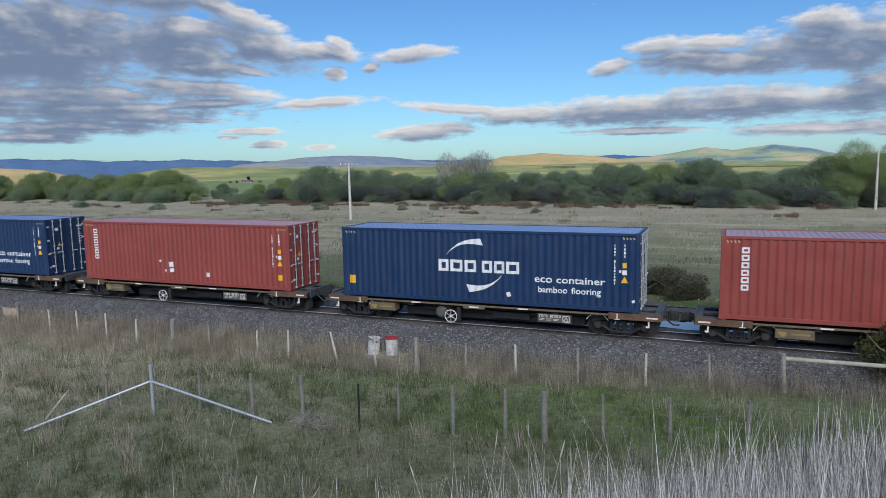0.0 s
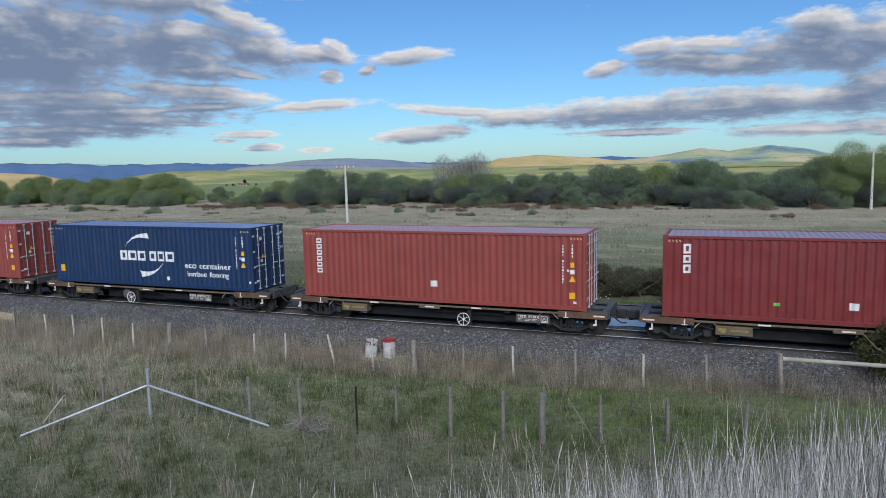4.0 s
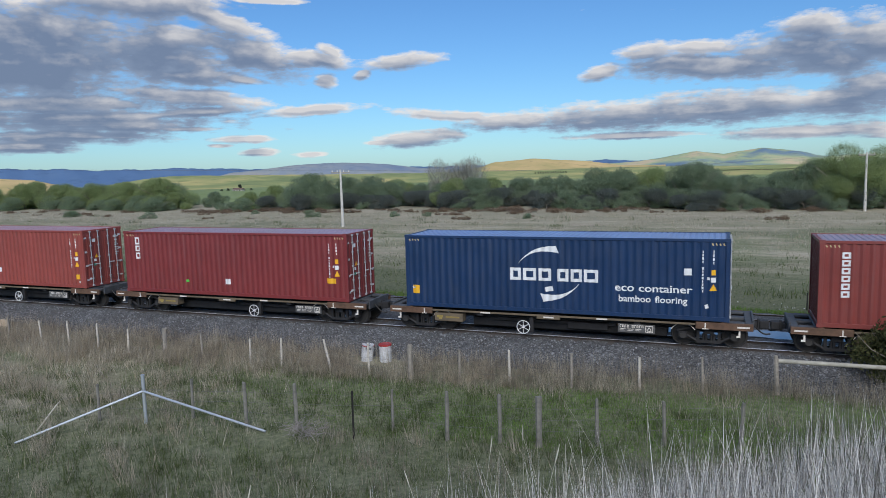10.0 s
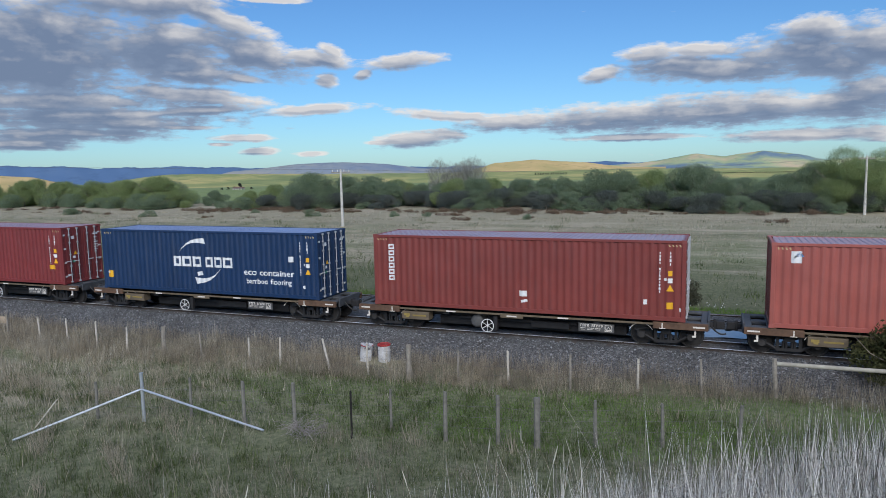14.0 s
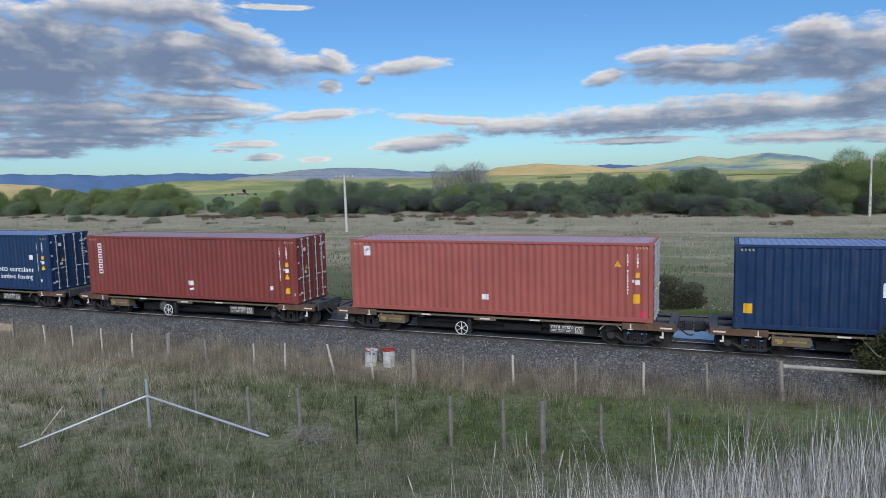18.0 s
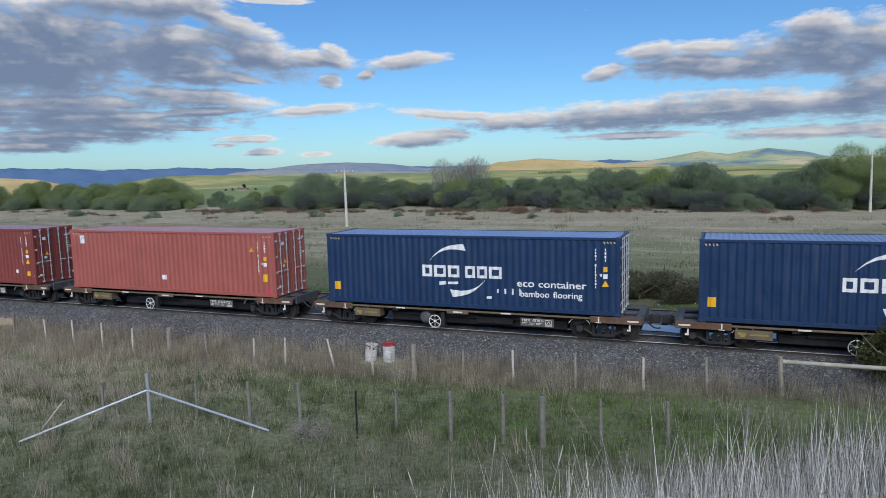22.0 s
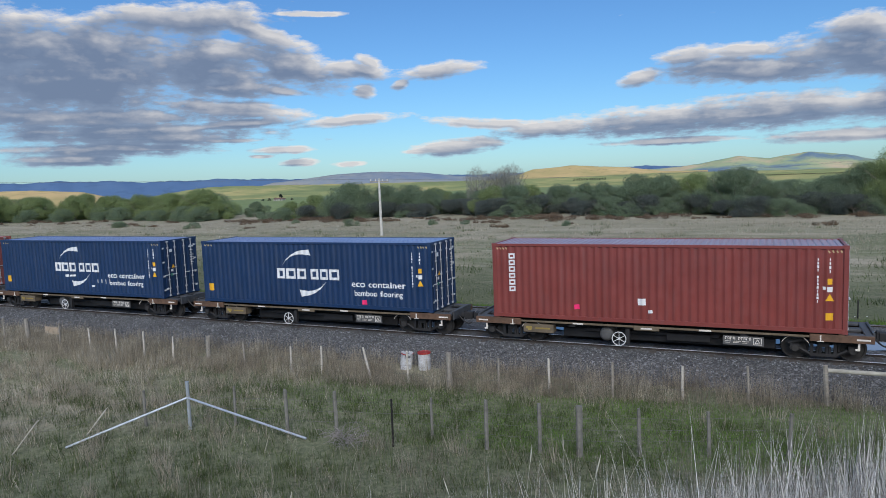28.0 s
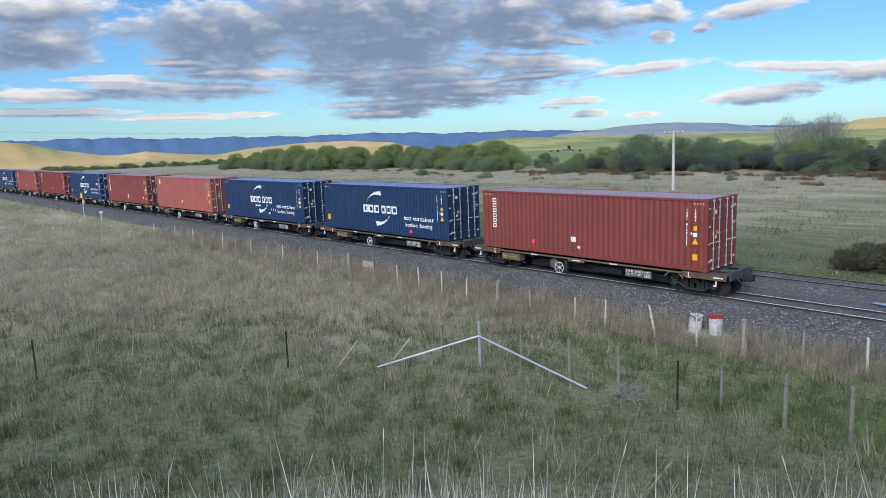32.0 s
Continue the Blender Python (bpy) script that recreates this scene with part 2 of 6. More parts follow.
def leafy(k, color, through):
    """Leaves and blades let part of the light through."""
    k.out(color, 0.75, 0, 0.15)
    tr = k.t.nodes.new("ShaderNodeBsdfTranslucent")
    k.put(tr.inputs[0], color)
    mx = k.t.nodes.new("ShaderNodeMixShader")
    mx.inputs[0].default_value = through
    k.t.links.new(k.b.outputs[0], mx.inputs[1])
    k.t.links.new(tr.outputs[0], mx.inputs[2])
    k.t.links.new(mx.outputs[0], k.t.nodes["Material Output"].inputs[0])


def dark(c, k):
    return tuple(x * k for x in c)


def paint(name, c, rough=0.42, wear=0.5, streak=True):
    def build(k):
        big = k.noise(0.7, 5)
        col = k.mix(k.ramp(big, (0.35, 0.0), (0.7, 1.0)), dark(c, 0.88), dark(c, 1.1))
        if streak:
            run = k.noise(1.0, 6, 0.65, stretch=(5.0, 5.0, 0.35))
            col = k.mix(k.ramp(run, (0.5, 0.0), (0.78, 0.5)), col, tuple(0.6 * x + 0.05 for x in c))
        spots = k.noise(6.0, 8, 0.7)
        col = k.mix(k.ramp(spots, (0.66, 0.0), (0.74, wear)), col, (0.11, 0.06, 0.04))
        k.out(col, k.ramp(k.noise(3.0, 4), (0.3, rough - 0.08), (0.7, rough + 0.14)))
        k.bump(k.noise(40.0, 3), 0.08, 0.004)
    return mat(name, build)


def plain(name, c, rough=0.6, metal=0.0, var=0.25, scale=4.0, bump=0.2):
    def build(k):
        n = k.noise(scale, 6, 0.65)
        k.out(k.mix(k.ramp(n, (0.3, 0.0), (0.72, 1.0)), dark(c, 1 - var), dark(c, 1 + var)), rough, metal)
        k.bump(k.noise(scale * 8, 4), bump, 0.004)
    return mat(name, build)


def ground_build(k):
    co = k.t.nodes.new("ShaderNodeNewGeometry").outputs["Position"]
    n1 = k.noise(0.05, 5, 0.6, co)
    n2 = k.noise(0.5, 6, 0.65, co, (0.35, 1.0, 1.0))
    n3 = k.noise(6.0, 5, 0.7, co)
    n4 = k.noise(0.16, 6, 0.7, co, (0.3, 1.0, 1.0))
    fine = k.ramp(n3, (0.35, 0.0), (0.7, 1.0))
    dry = k.mix(fine, (0.27, 0.235, 0.18), (0.55, 0.49, 0.385))
    green = k.mix(fine, (0.13, 0.15, 0.088), (0.29, 0.305, 0.19))
    dark_sward = k.mix(fine, (0.10, 0.115, 0.07), (0.24, 0.255, 0.165))
    f = k.m("ADD", k.m("MULTIPLY", n1, 0.5), k.m("MULTIPLY", n2, 0.5))
    col = k.mix(k.ramp(f, (0.46, 0.0), (0.62, 1.0)), green, dry)
    col = k.mix(k.ramp(n4, (0.36, 0.55), (0.5, 0.0)), col, (0.15, 0.155, 0.10))
    col = k.mix(k.ramp(n4, (0.54, 0.0), (0.66, 0.6)), col, (0.52, 0.47, 0.37))
    # land cover: darker olive sward along the foot of the bank, dry straw beyond it and before the trees
    dot = k.t.nodes.new("ShaderNodeVectorMath")
    dot.operation = "DOT_PRODUCT"
    k.put(dot.inputs[0], co)
    dot.inputs[1].default_value = (-0.574, 0.819, 0.0)
    q = k.m("ADD", dot.outputs["Value"], k.m("MULTIPLY", n2, 9.0))
    col = k.mix(k.m("MULTIPLY", k.m("SUBTRACT", 31.5, q), 0.14, True), col, dark_sward)
    sep = k.t.nodes.new("ShaderNodeSeparateXYZ")
    k.put(sep.inputs[0], co)
    far = k.m("MULTIPLY", k.m("SUBTRACT", k.m("ADD", sep.outputs[1], k.m("MULTIPLY", n4, 40.0)), 92.0), 0.08, True)
    beyond = k.m("MULTIPLY", k.m("SUBTRACT", 140.0, sep.outputs[1]), 0.05, True)
    col = k.mix(k.m("MULTIPLY", k.m("MULTIPLY", far, beyond), 0.55), col, dry)
    meadow = k.m("MULTIPLY", k.m("SUBTRACT", sep.outputs[1], 121.0), 0.08, True)
    col = k.mix(k.m("MULTIPLY", meadow, 0.75), col, k.mix(fine, (0.15, 0.22, 0.085), (0.27, 0.36, 0.14)))
    # ground behind the second track, darkened for the shade among its tall grass
    rank = k.m("MULTIPLY", k.m("SUBTRACT", 62.0, k.m("ADD", sep.outputs[1], k.m("MULTIPLY", n2, 14.0))), 0.08, True)
    col = k.mix(k.m("MULTIPLY", k.m("MULTIPLY", rank, k.m("GREATER_THAN", sep.outputs[1], 30.0)), 0.9), col, k.mix(fine, (0.075, 0.088, 0.052), (0.18, 0.195, 0.12)))
    k.out(col, 0.95, 0.0, 0.1)
    k.bump(n3, 0.6, 0.08)


M_GROUND = mat("rough_grass_soil", ground_build)


def ballast_build(k):
    v = k.t.nodes.new("ShaderNodeTexVoronoi")
    v.inputs["Scale"].default_value = 18.0
    k.put(v.inputs["Vector"], k.co)
    tone = k.t.nodes.new("ShaderNodeSeparateColor")
    k.put(tone.inputs[0], v.outputs["Color"])
    n = k.noise(0.4, 4)
    c = k.ramp(tone.outputs[0], (0.0, (0.055, 0.058, 0.062)), (0.6, (0.135, 0.14, 0.148)), (1.0, (0.28, 0.288, 0.30)))
    k.out(k.mix(k.ramp(n, (0.35, 0.35), (0.7, 1.0)), (0.105, 0.102, 0.10), c), 0.9, 0.0, 0.2)
    k.bump(v.outputs["Distance"], 0.9, 0.05)


M_BALLAST = mat("crushed_ballast", ballast_build)
M_STONE = mat("ballast_stone", lambda k: k.out(k.ramp(k.island(), (0.0, (0.045, 0.048, 0.054)), (0.7, (0.125, 0.132, 0.142)), (1.0, (0.33, 0.34, 0.355))), 0.85))
M_RAIL = plain("rusty_rail_web", (0.040, 0.031, 0.027), 0.8, 0.0)
M_RAILTOP = plain("polished_rail_head", (0.85, 0.86, 0.88), 0.4, 0.4, 0.1)
M_SLEEPER = plain("weathered_sleeper", (0.09, 0.08, 0.075), 0.9)
M_BLUE = paint("blue_container_paint", (0.0085, 0.033, 0.098))
M_ORED = paint("orange_red_container_paint", (0.275, 0.058, 0.048))
M_MAROON = paint("maroon_container_paint", (0.20, 0.032, 0.034))
M_RED = paint("brick_red_container_paint", (0.215, 0.047, 0.041))
M_PINK = paint("faded_pinkish_red_container_paint", (0.36, 0.10, 0.083))
M_WHITE = plain("white_vinyl", (0.74, 0.75, 0.76), 0.5, 0, 0.08)
M_YELLOW = plain("yellow_sticker", (0.80, 0.42, 0.02), 0.5, 0, 0.08)
M_BLACK = plain("black_print", (0.015, 0.015, 0.016), 0.5, 0, 0.1)
M_PINKTAG = plain("fluorescent_pink_tag", (0.85, 0.03, 0.16), 0.5, 0, 0.05)
M_GREENTAG = plain("green_tag", (0.10, 0.62, 0.08), 0.5, 0, 0.05)
M_GREENLABEL = plain("dull_green_label", (0.05, 0.22, 0.16), 0.5, 0, 0.1)
M_LOGOBLUE = plain("light_blue_label", (0.12, 0.30, 0.62), 0.5, 0, 0.05)
M_ZINC = plain("galvanised_steel", (0.62, 0.64, 0.66), 0.5, 0.15, 0.15)
M_RUST = plain("rust_brown_wagon_steel", (0.125, 0.072, 0.046), 0.75, 0.1, 0.5, 2.5)
M_FRAME = plain("grimy_dark_wagon_steel", (0.022, 0.022, 0.024), 0.7, 0.2, 0.4, 3.0)
M_DECK = plain("dark_grey_deck_steel", (0.075, 0.08, 0.09), 0.6, 0.2, 0.35, 3.0)
M_BOX = plain("olive_brown_box_paint", (0.135, 0.105, 0.07), 0.7, 0.0, 0.35, 3.0)
M_PLATE = plain("grey_number_plate", (0.085, 0.085, 0.085), 0.6, 0.0, 0.3, 3.0)
M_WHEEL = plain("dark_oily_wheel_steel", (0.035, 0.033, 0.032), 0.6, 0.1, 0.3)
M_TREAD = plain("worn_wheel_rim", (0.12, 0.12, 0.12), 0.35, 0.9, 0.2)
M_RUBBER = plain("black_rubber_hose", (0.012, 0.012, 0.013), 0.6)
M_DIM = plain("faded_white_strip", (0.72, 0.68, 0.62), 0.6, 0, 0.2)
M_STRIPE = plain("faded_yellow_stripe", (0.46, 0.36, 0.19), 0.6, 0, 0.3)
M_LOGOY = plain("worn_yellow_shape", (0.30, 0.22, 0.06), 0.65, 0, 0.3)
M_POST = plain("grey_split_timber", (0.27, 0.25, 0.22), 0.95, 0, 0.35, 6.0)
M_PALEPOST = plain("pale_weathered_timber", (0.50, 0.47, 0.42), 0.95, 0, 0.3, 6.0)
M_STEELPOST = plain("dark_star_picket", (0.03, 0.03, 0.03), 0.7, 0.4)
M_WIRE = plain("fence_wire", (0.2, 0.2, 0.2), 0.5, 0.6)
M_ROD = plain("weathered_lock_rod", (0.43, 0.45, 0.48), 0.5, 0.2, 0.25)
M_PIPE = plain("galvanised_pipe", (0.52, 0.58, 0.66), 0.4, 0.55, 0.12)


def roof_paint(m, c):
    """The same paint, chalked and dusty, the sky's lavender sheen mixed into its colour."""
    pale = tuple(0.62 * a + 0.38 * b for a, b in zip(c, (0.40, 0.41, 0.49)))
    return plain("weathered_sky_sheen_roof_of_" + m.name, pale, 0.33, 0.0, 0.18, 1.2, 0.1)


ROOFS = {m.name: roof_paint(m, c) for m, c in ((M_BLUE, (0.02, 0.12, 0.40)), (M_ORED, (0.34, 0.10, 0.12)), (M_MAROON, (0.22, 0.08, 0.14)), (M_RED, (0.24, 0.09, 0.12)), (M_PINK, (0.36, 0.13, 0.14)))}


def water_build(k):
    # pale base colour stands in for part of the bright sky reflection
    k.out((0.27, 0.28, 0.29), 0.06)
    k.bump(k.noise(3.0, 3), 0.02, 0.01)


M_WATER = mat("sky_pale_puddle_water", water_build)

M_BRANCH = plain("grey_cut_branch", (0.27, 0.25, 0.24), 0.95, 0, 0.3)
M_LOG = plain("grey_green_log", (0.33, 0.32, 0.28), 0.95, 0, 0.3, 3.0)
M_OLDPOST = plain("grey_weathered_post", (0.185, 0.183, 0.168), 0.95, 0, 0.35, 6.0)

# ---- helpers for meshes ----


def part(name, bm, material, parent=None, label=""):
    """Link a bmesh as one mesh object, under a thing or a part."""
    me = bpy.data.meshes.new(name)
    bm.to_mesh(me)
    bm.free()
    return child(name, me, material, parent, label)


def child(name, me, material=None, parent=None, label=""):
    if material and not me.materials:
        me.materials.append(material)
    ob = new(name, me)
    ob.parent = parent
    if label:
        tagged(ob, label=label)
    return ob


def box(bm, x0, x1, y0, y1, z0, z1, m=None):
    vs = [bm.verts.new((x, y, z)) for z in (z0, z1) for y in (y0, y1) for x in (x0, x1)]
    for f in ((0, 2, 3, 1), (4, 5, 7, 6), (0, 1, 5, 4), (2, 6, 7, 3), (0, 4, 6, 2), (1, 3, 7, 5)):
        bm.faces.new([vs[i] for i in f])
    if m is not None:
        bmesh.ops.transform(bm, matrix=m, verts=vs)
    return vs


def boxes(*specs):
    bm = bmesh.new()
    for s in specs:
        box(bm, *s)
    return bm


def bevelled(bm, width=0.01, segments=1):
    bmesh.ops.bevel(bm, geom=bm.edges[:], offset=width, segments=segments, affect="EDGES", clamp_overlap=True)
    return bm


def rod(bm, a, b, r0, r1=None, n=8):
    a, b = Vector(a), Vector(b)
    r1 = r0 if r1 is None else r1
    q = (b - a).to_track_quat("Z", "Y")
    rings = []
    for p, r in ((a, r0), (b, r1)):
        rings.append([bm.verts.new(p + q @ Vector((r * math.cos(2 * math.pi * i / n), r * math.sin(2 * math.pi * i / n), 0))) for i in range(n)])
    for i in range(n):
        bm.faces.new((rings[0][i], rings[0][(i + 1) % n], rings[1][(i + 1) % n], rings[1][i]))
    bm.faces.new(rings[0][::-1])
    bm.faces.new(rings[1])


def tube(bm, pts, r, n=6):
    for a, b in zip(pts, pts[1:]):
        rod(bm, a, b, r, r, n)


def lathe(bm, profile, n=24, axis="Z"):
    """Closed solid of revolution from (radius, height) pairs."""
    rings = []
    for r, h in profile:
        ring = []
        for i in range(n):
            c, s = math.cos(2 * math.pi * i / n), math.sin(2 * math.pi * i / n)
            ring.append(bm.verts.new((r * c, r * s, h) if axis == "Z" else (r * c, h, r * s)))
        rings.append(ring)
    for p, q in zip(rings, rings[1:]):
        for i in range(n):
            bm.faces.new((p[i], p[(i + 1) % n], q[(i + 1) % n], q[i]))
    bm.faces.new(rings[0][::-1])
    bm.faces.new(rings[-1])
    bmesh.ops.recalc_face_normals(bm, faces=bm.faces[:])


def mesh_arrays(name, verts, faces, smooth=False):
    me = bpy.data.meshes.new(name)
    me.from_pydata([tuple(v) for v in verts], [], [tuple(f) for f in faces])
    if smooth:
        me.polygons.foreach_set("use_smooth", [True] * len(me.polygons))
    return me


def sstep(a, b, x):
    t = np.clip((np.asarray(x, float) - a) / (b - a), 0, 1)
    return t * t * (3 - 2 * t)


YC, Y2 = 26.9, 31.75             # middle of the two tracks
BANK = (-0.574, 0.819)           # the way that the camera's bank falls


def waves(x, y):
    return (np.sin(x * 0.31 + 1.3 * np.sin(y * 0.23)) * np.sin(y * 0.37 + 0.8) * 0.10 + np.sin(x * 0.93 + y * 0.4) * np.sin(y * 1.1 - x * 0.2) * 0.045)


def ground_z(x, y):
    x, y = np.asarray(x, float), np.asarray(y, float)
    q = BANK[0] * x + BANK[1] * y
    z = -0.72 + waves(x, y)
    z = z + 0.16 * sstep(20.5, 23.2, y)
    bed = sstep(23.0, 24.6, y) * (1 - sstep(33.6, 35.0, y))
    z = z * (1 - bed) + (-0.5) * bed
    far = sstep(36, 60, y)
    z = z + 0.05 * far * np.sin(x * 0.05 + y * 0.09)
    d = np.hypot(x, y)
    z = z - 0.019 * np.clip(d - 250, 0, None)      # the plain falls away into a wide valley
    hill = 1 - np.clip((q - 2.7) / 8.6, 0, 1)
    top = 5.02 - 0.03 * np.clip(q, -30, 2.7)
    bank = z * (1 - hill) + top * hill
    k = 1 - sstep(10.9, 11.6, q)
    return np.where(q < 11.6, bank * k + z * (1 - k), z)


def axis_steps(*spans):
    out = []
    for a, b, step in spans:
        out += list(np.arange(a, b - 1e-6, step))
    return np.array(out + [spans[-1][1]])


gx = axis_steps((-4500, -400, 410), (-400, -120, 20), (-120, -60, 4), (-60, 30, 0.5), (30, 80, 5), (80, 400, 32), (400, 4500, 410))
gy = axis_steps((-4500, -300, 420), (-300, -20, 28), (-20, 0, 2), (0, 40, 0.5), (40, 120, 4), (120, 400, 28), (400, 4600, 420))
GX, GY = np.meshgrid(gx, gy)
GZ = ground_z(GX, GY)
nx = len(gx)
gv = np.stack([GX.ravel(), GY.ravel(), GZ.ravel()], 1)
gf = [(j * nx + i, j * nx + i + 1, (j + 1) * nx + i + 1, (j + 1) * nx + i) for j in range(len(gy) - 1) for i in range(nx - 1)]
ground = tagged(child("ground", mesh_arrays("ground", gv, gf, True), M_GROUND), "rough dry and green pasture with a steep bank", "ground", kind="structure")

# ballast bed of the two tracks
bx = axis_steps((-420, -90, 6), (-90, 30, 0.4), (30, 300, 10))
prof = [(22.9, -0.75), (23.4, -0.55), (24.2, -0.36), (25.0, -0.2), (25.4, -0.11), (26.0, -0.09), (27.8, -0.09), (28.3, -0.12), (28.6, -0.17), (29.0, -0.23), (29.6, -0.24), (30.1, -0.2), (30.5, -0.1), (31.0, -0.06), (32.5, -0.06), (33.0, -0.1), (33.6, -0.3), (34.3, -0.75)]
rng = np.random.default_rng(5)
bv = []
for y, z in prof:
    wob = 0.0 if y in (22.9, 34.3) else 1.0
    bv += [(x, y + wob * rng.uniform(-0.06, 0.06), z + wob * rng.uniform(-0.018, 0.018)) for x in bx]
nb = len(bx)
bf = [(j * nb + i, j * nb + i + 1, (j + 1) * nb + i + 1, (j + 1) * nb + i) for j in range(len(prof) - 1) for i in range(nb - 1)]
ballast = tagged(child("ballast_bed", mesh_arrays("ballast_bed", bv, bf), M_BALLAST), "grey crushed stone ballast under two railway tracks", "ballast", kind="structure")


def rail_mesh(x0, x1):
    bm = bmesh.new()
    prof = [(-0.055, -0.13), (0.055, -0.13), (0.055, -0.118), (0.012, -0.105), (0.009, -0.035), (0.032, -0.028), (0.034, -0.004), (0.030, 0.0), (-0.030, 0.0), (-0.034, -0.004), (-0.032, -0.028), (-0.009, -0.035), (-0.012, -0.105), (-0.055, -0.118)]
    a = [bm.verts.new((x0, y, z)) for y, z in prof]
    b = [bm.verts.new((x1, y, z)) for y, z in prof]
    n = len(prof)
    for i in range(n):
        f = bm.faces.new((a[i], a[(i + 1) % n], b[(i + 1) % n], b[i]))
        f.material_index = 1 if i in (6, 7, 8) else 0
    bmesh.ops.recalc_face_normals(bm, faces=bm.faces[:])
    me = bpy.data.meshes.new("rail")
    bm.to_mesh(me)
    bm.free()
    return me


RAILS = rail_mesh(-420, 300)
RAILS.materials.append(M_RAIL)
RAILS.materials.append(M_RAILTOP)
RAILS_OLD = rail_mesh(-420, 300)
M_OLDTOP = plain("dull_rail_head", (0.36, 0.30, 0.27), 0.45, 0.7, 0.25)
RAILS_OLD.materials.append(M_RAIL)
RAILS_OLD.materials.append(M_OLDTOP)
bm = bevelled(boxes((-0.115, 0.115, -1.05, 1.05, -0.2, -0.085)), 0.012)
SLEEPER = bpy.data.meshes.new("sleeper")
bm.to_mesh(SLEEPER)
bm.free()
for y, rails, say in ((YC, RAILS, "narrow gauge railway track with bright worn rail heads"), (Y2, RAILS_OLD, "second railway track with brown rusty rails")):
    track = tagged(new("railway_track"), say, "railway track", kind="structure")
    track.location = (0, y, 0)
    for s in (-0.566, 0.566):
        r = child("rail", rails, None, track)
        r.location = (0, s, 0)
    x = -75.0
    while x < 32:
        sl = child("sleeper", SLEEPER, M_SLEEPER, track)
        sl.location = (x, rng.uniform(-0.03, 0.03), 0)
        sl.rotation_euler = (0, 0, rng.uniform(-0.012, 0.012))
        x += 0.66

# ---- the train ----
LEN, WID, TALL, DECK = 12.19, 2.44, 2.9, 1.02
PITCH = 14.86
PERIOD, RIB0 = 0.2785, -5.96      # corrugation of the long sides
NEAR_Y = -1.205


def rib(x):
    """How far the side is pressed in at x."""
    u = ((x - RIB0) % PERIOD) / PERIOD
    if u < 0.2:
        return 0.0
    if u < 0.5:
        return 0.036 * (u - 0.2) / 0.3
    if u < 0.7:
        return 0.036
    return 0.036 * (1 - (u - 0.7) / 0.3)


def rib_breaks(x0, x1):
    out = []
    k = math.floor((x0 - RIB0) / PERIOD)
    while RIB0 + k * PERIOD < x1:
        out += [RIB0 + (k + u) * PERIOD for u in (0, 0.2, 0.5, 0.7)]
        k += 1
    return [x for x in out if x0 < x < x1]


def side_mesh(sign):
    xs = [RIB0] + rib_breaks(RIB0 + 1e-4, -RIB0) + [-RIB0]
    bm = bmesh.new()
    lo, hi, lo2, hi2 = [], [], [], []
    for x in xs:
        y = NEAR_Y + rib(x)
        for row, yy, z in ((lo, y, 0.15), (hi, y, 2.80), (lo2, -1.12, 0.15), (hi2, -1.12, 2.80)):
            row.append(bm.verts.new((x, sign * yy, z)))
    for i in range(len(xs) - 1):
        bm.faces.new((lo[i], lo[i + 1], hi[i + 1], hi[i]))
        bm.faces.new((lo2[i], hi2[i], hi2[i + 1], lo2[i + 1]))
        bm.faces.new((hi[i], hi[i + 1], hi2[i + 1], hi2[i]))
        bm.faces.new((lo[i], lo2[i], lo2[i + 1], lo[i + 1]))
    bmesh.ops.recalc_face_normals(bm, faces=bm.faces[:])
    return bm


def roof_mesh():
    bm = bmesh.new()
    xs, x = [], -5.95
    while x < 5.9:
        xs += [(x, 0.0), (x + 0.11, 0.0), (x + 0.14, 0.05), (x + 0.18, 0.05)]
        x += 0.21
    xs.append((5.95, 0.0))
    rows = []
    for x, d in xs:
        rows.append([bm.verts.new((x, y, z)) for y, z in ((-1.16, 2.81), (-1.16, 2.868), (-1.08, 2.875 - d * 0.6), (1.08, 2.875 - d * 0.6), (1.16, 2.868), (1.16, 2.81))])
    for a, b in zip(rows, rows[1:]):
        for i in range(6):
            bm.faces.new((a[i], b[i], b[(i + 1) % 6], a[(i + 1) % 6]))
    bmesh.ops.recalc_face_normals(bm, faces=bm.faces[:])
    return bm


def front_mesh():
    bm = bmesh.new()
    ys = np.linspace(-1.1, 1.1, 41)
    a, b, c = [], [], []
    for i, y in enumerate(ys):
        x = -6.06 + (0.04 if i % 4 in (2, 3) else 0.0)
        a.append(bm.verts.new((x, y, 0.15)))
        b.append(bm.verts.new((x, y, 2.8)))
        c.append((bm.verts.new((-5.97, y, 0.15)), bm.verts.new((-5.97, y, 2.8))))
    for i in range(40):
        bm.faces.new((a[i], b[i], b[i + 1], a[i + 1]))
        bm.faces.new((c[i][0], c[i + 1][0], c[i + 1][1], c[i][1]))
        bm.faces.new((b[i], c[i][1], c[i + 1][1], b[i + 1]))
    bmesh.ops.recalc_face_normals(bm, faces=bm.faces[:])
    return bm


def casting_mesh():
    bm = boxes((-0.089, 0.089, -0.081, 0.081, -0.059, 0.059))
    bmesh.ops.inset_individual(bm, faces=bm.faces[:], thickness=0.03)
    for f in bm.faces:
        if f.calc_area() < 0.012 and len(f.verts) == 4 and all(len(v.link_edges) >= 4 for v in f.verts) and max(e.calc_length() for e in f.edges) < 0.125:
            f.normal_update()
            for v in f.verts:
                v.co -= f.normal * 0.03
    return bm


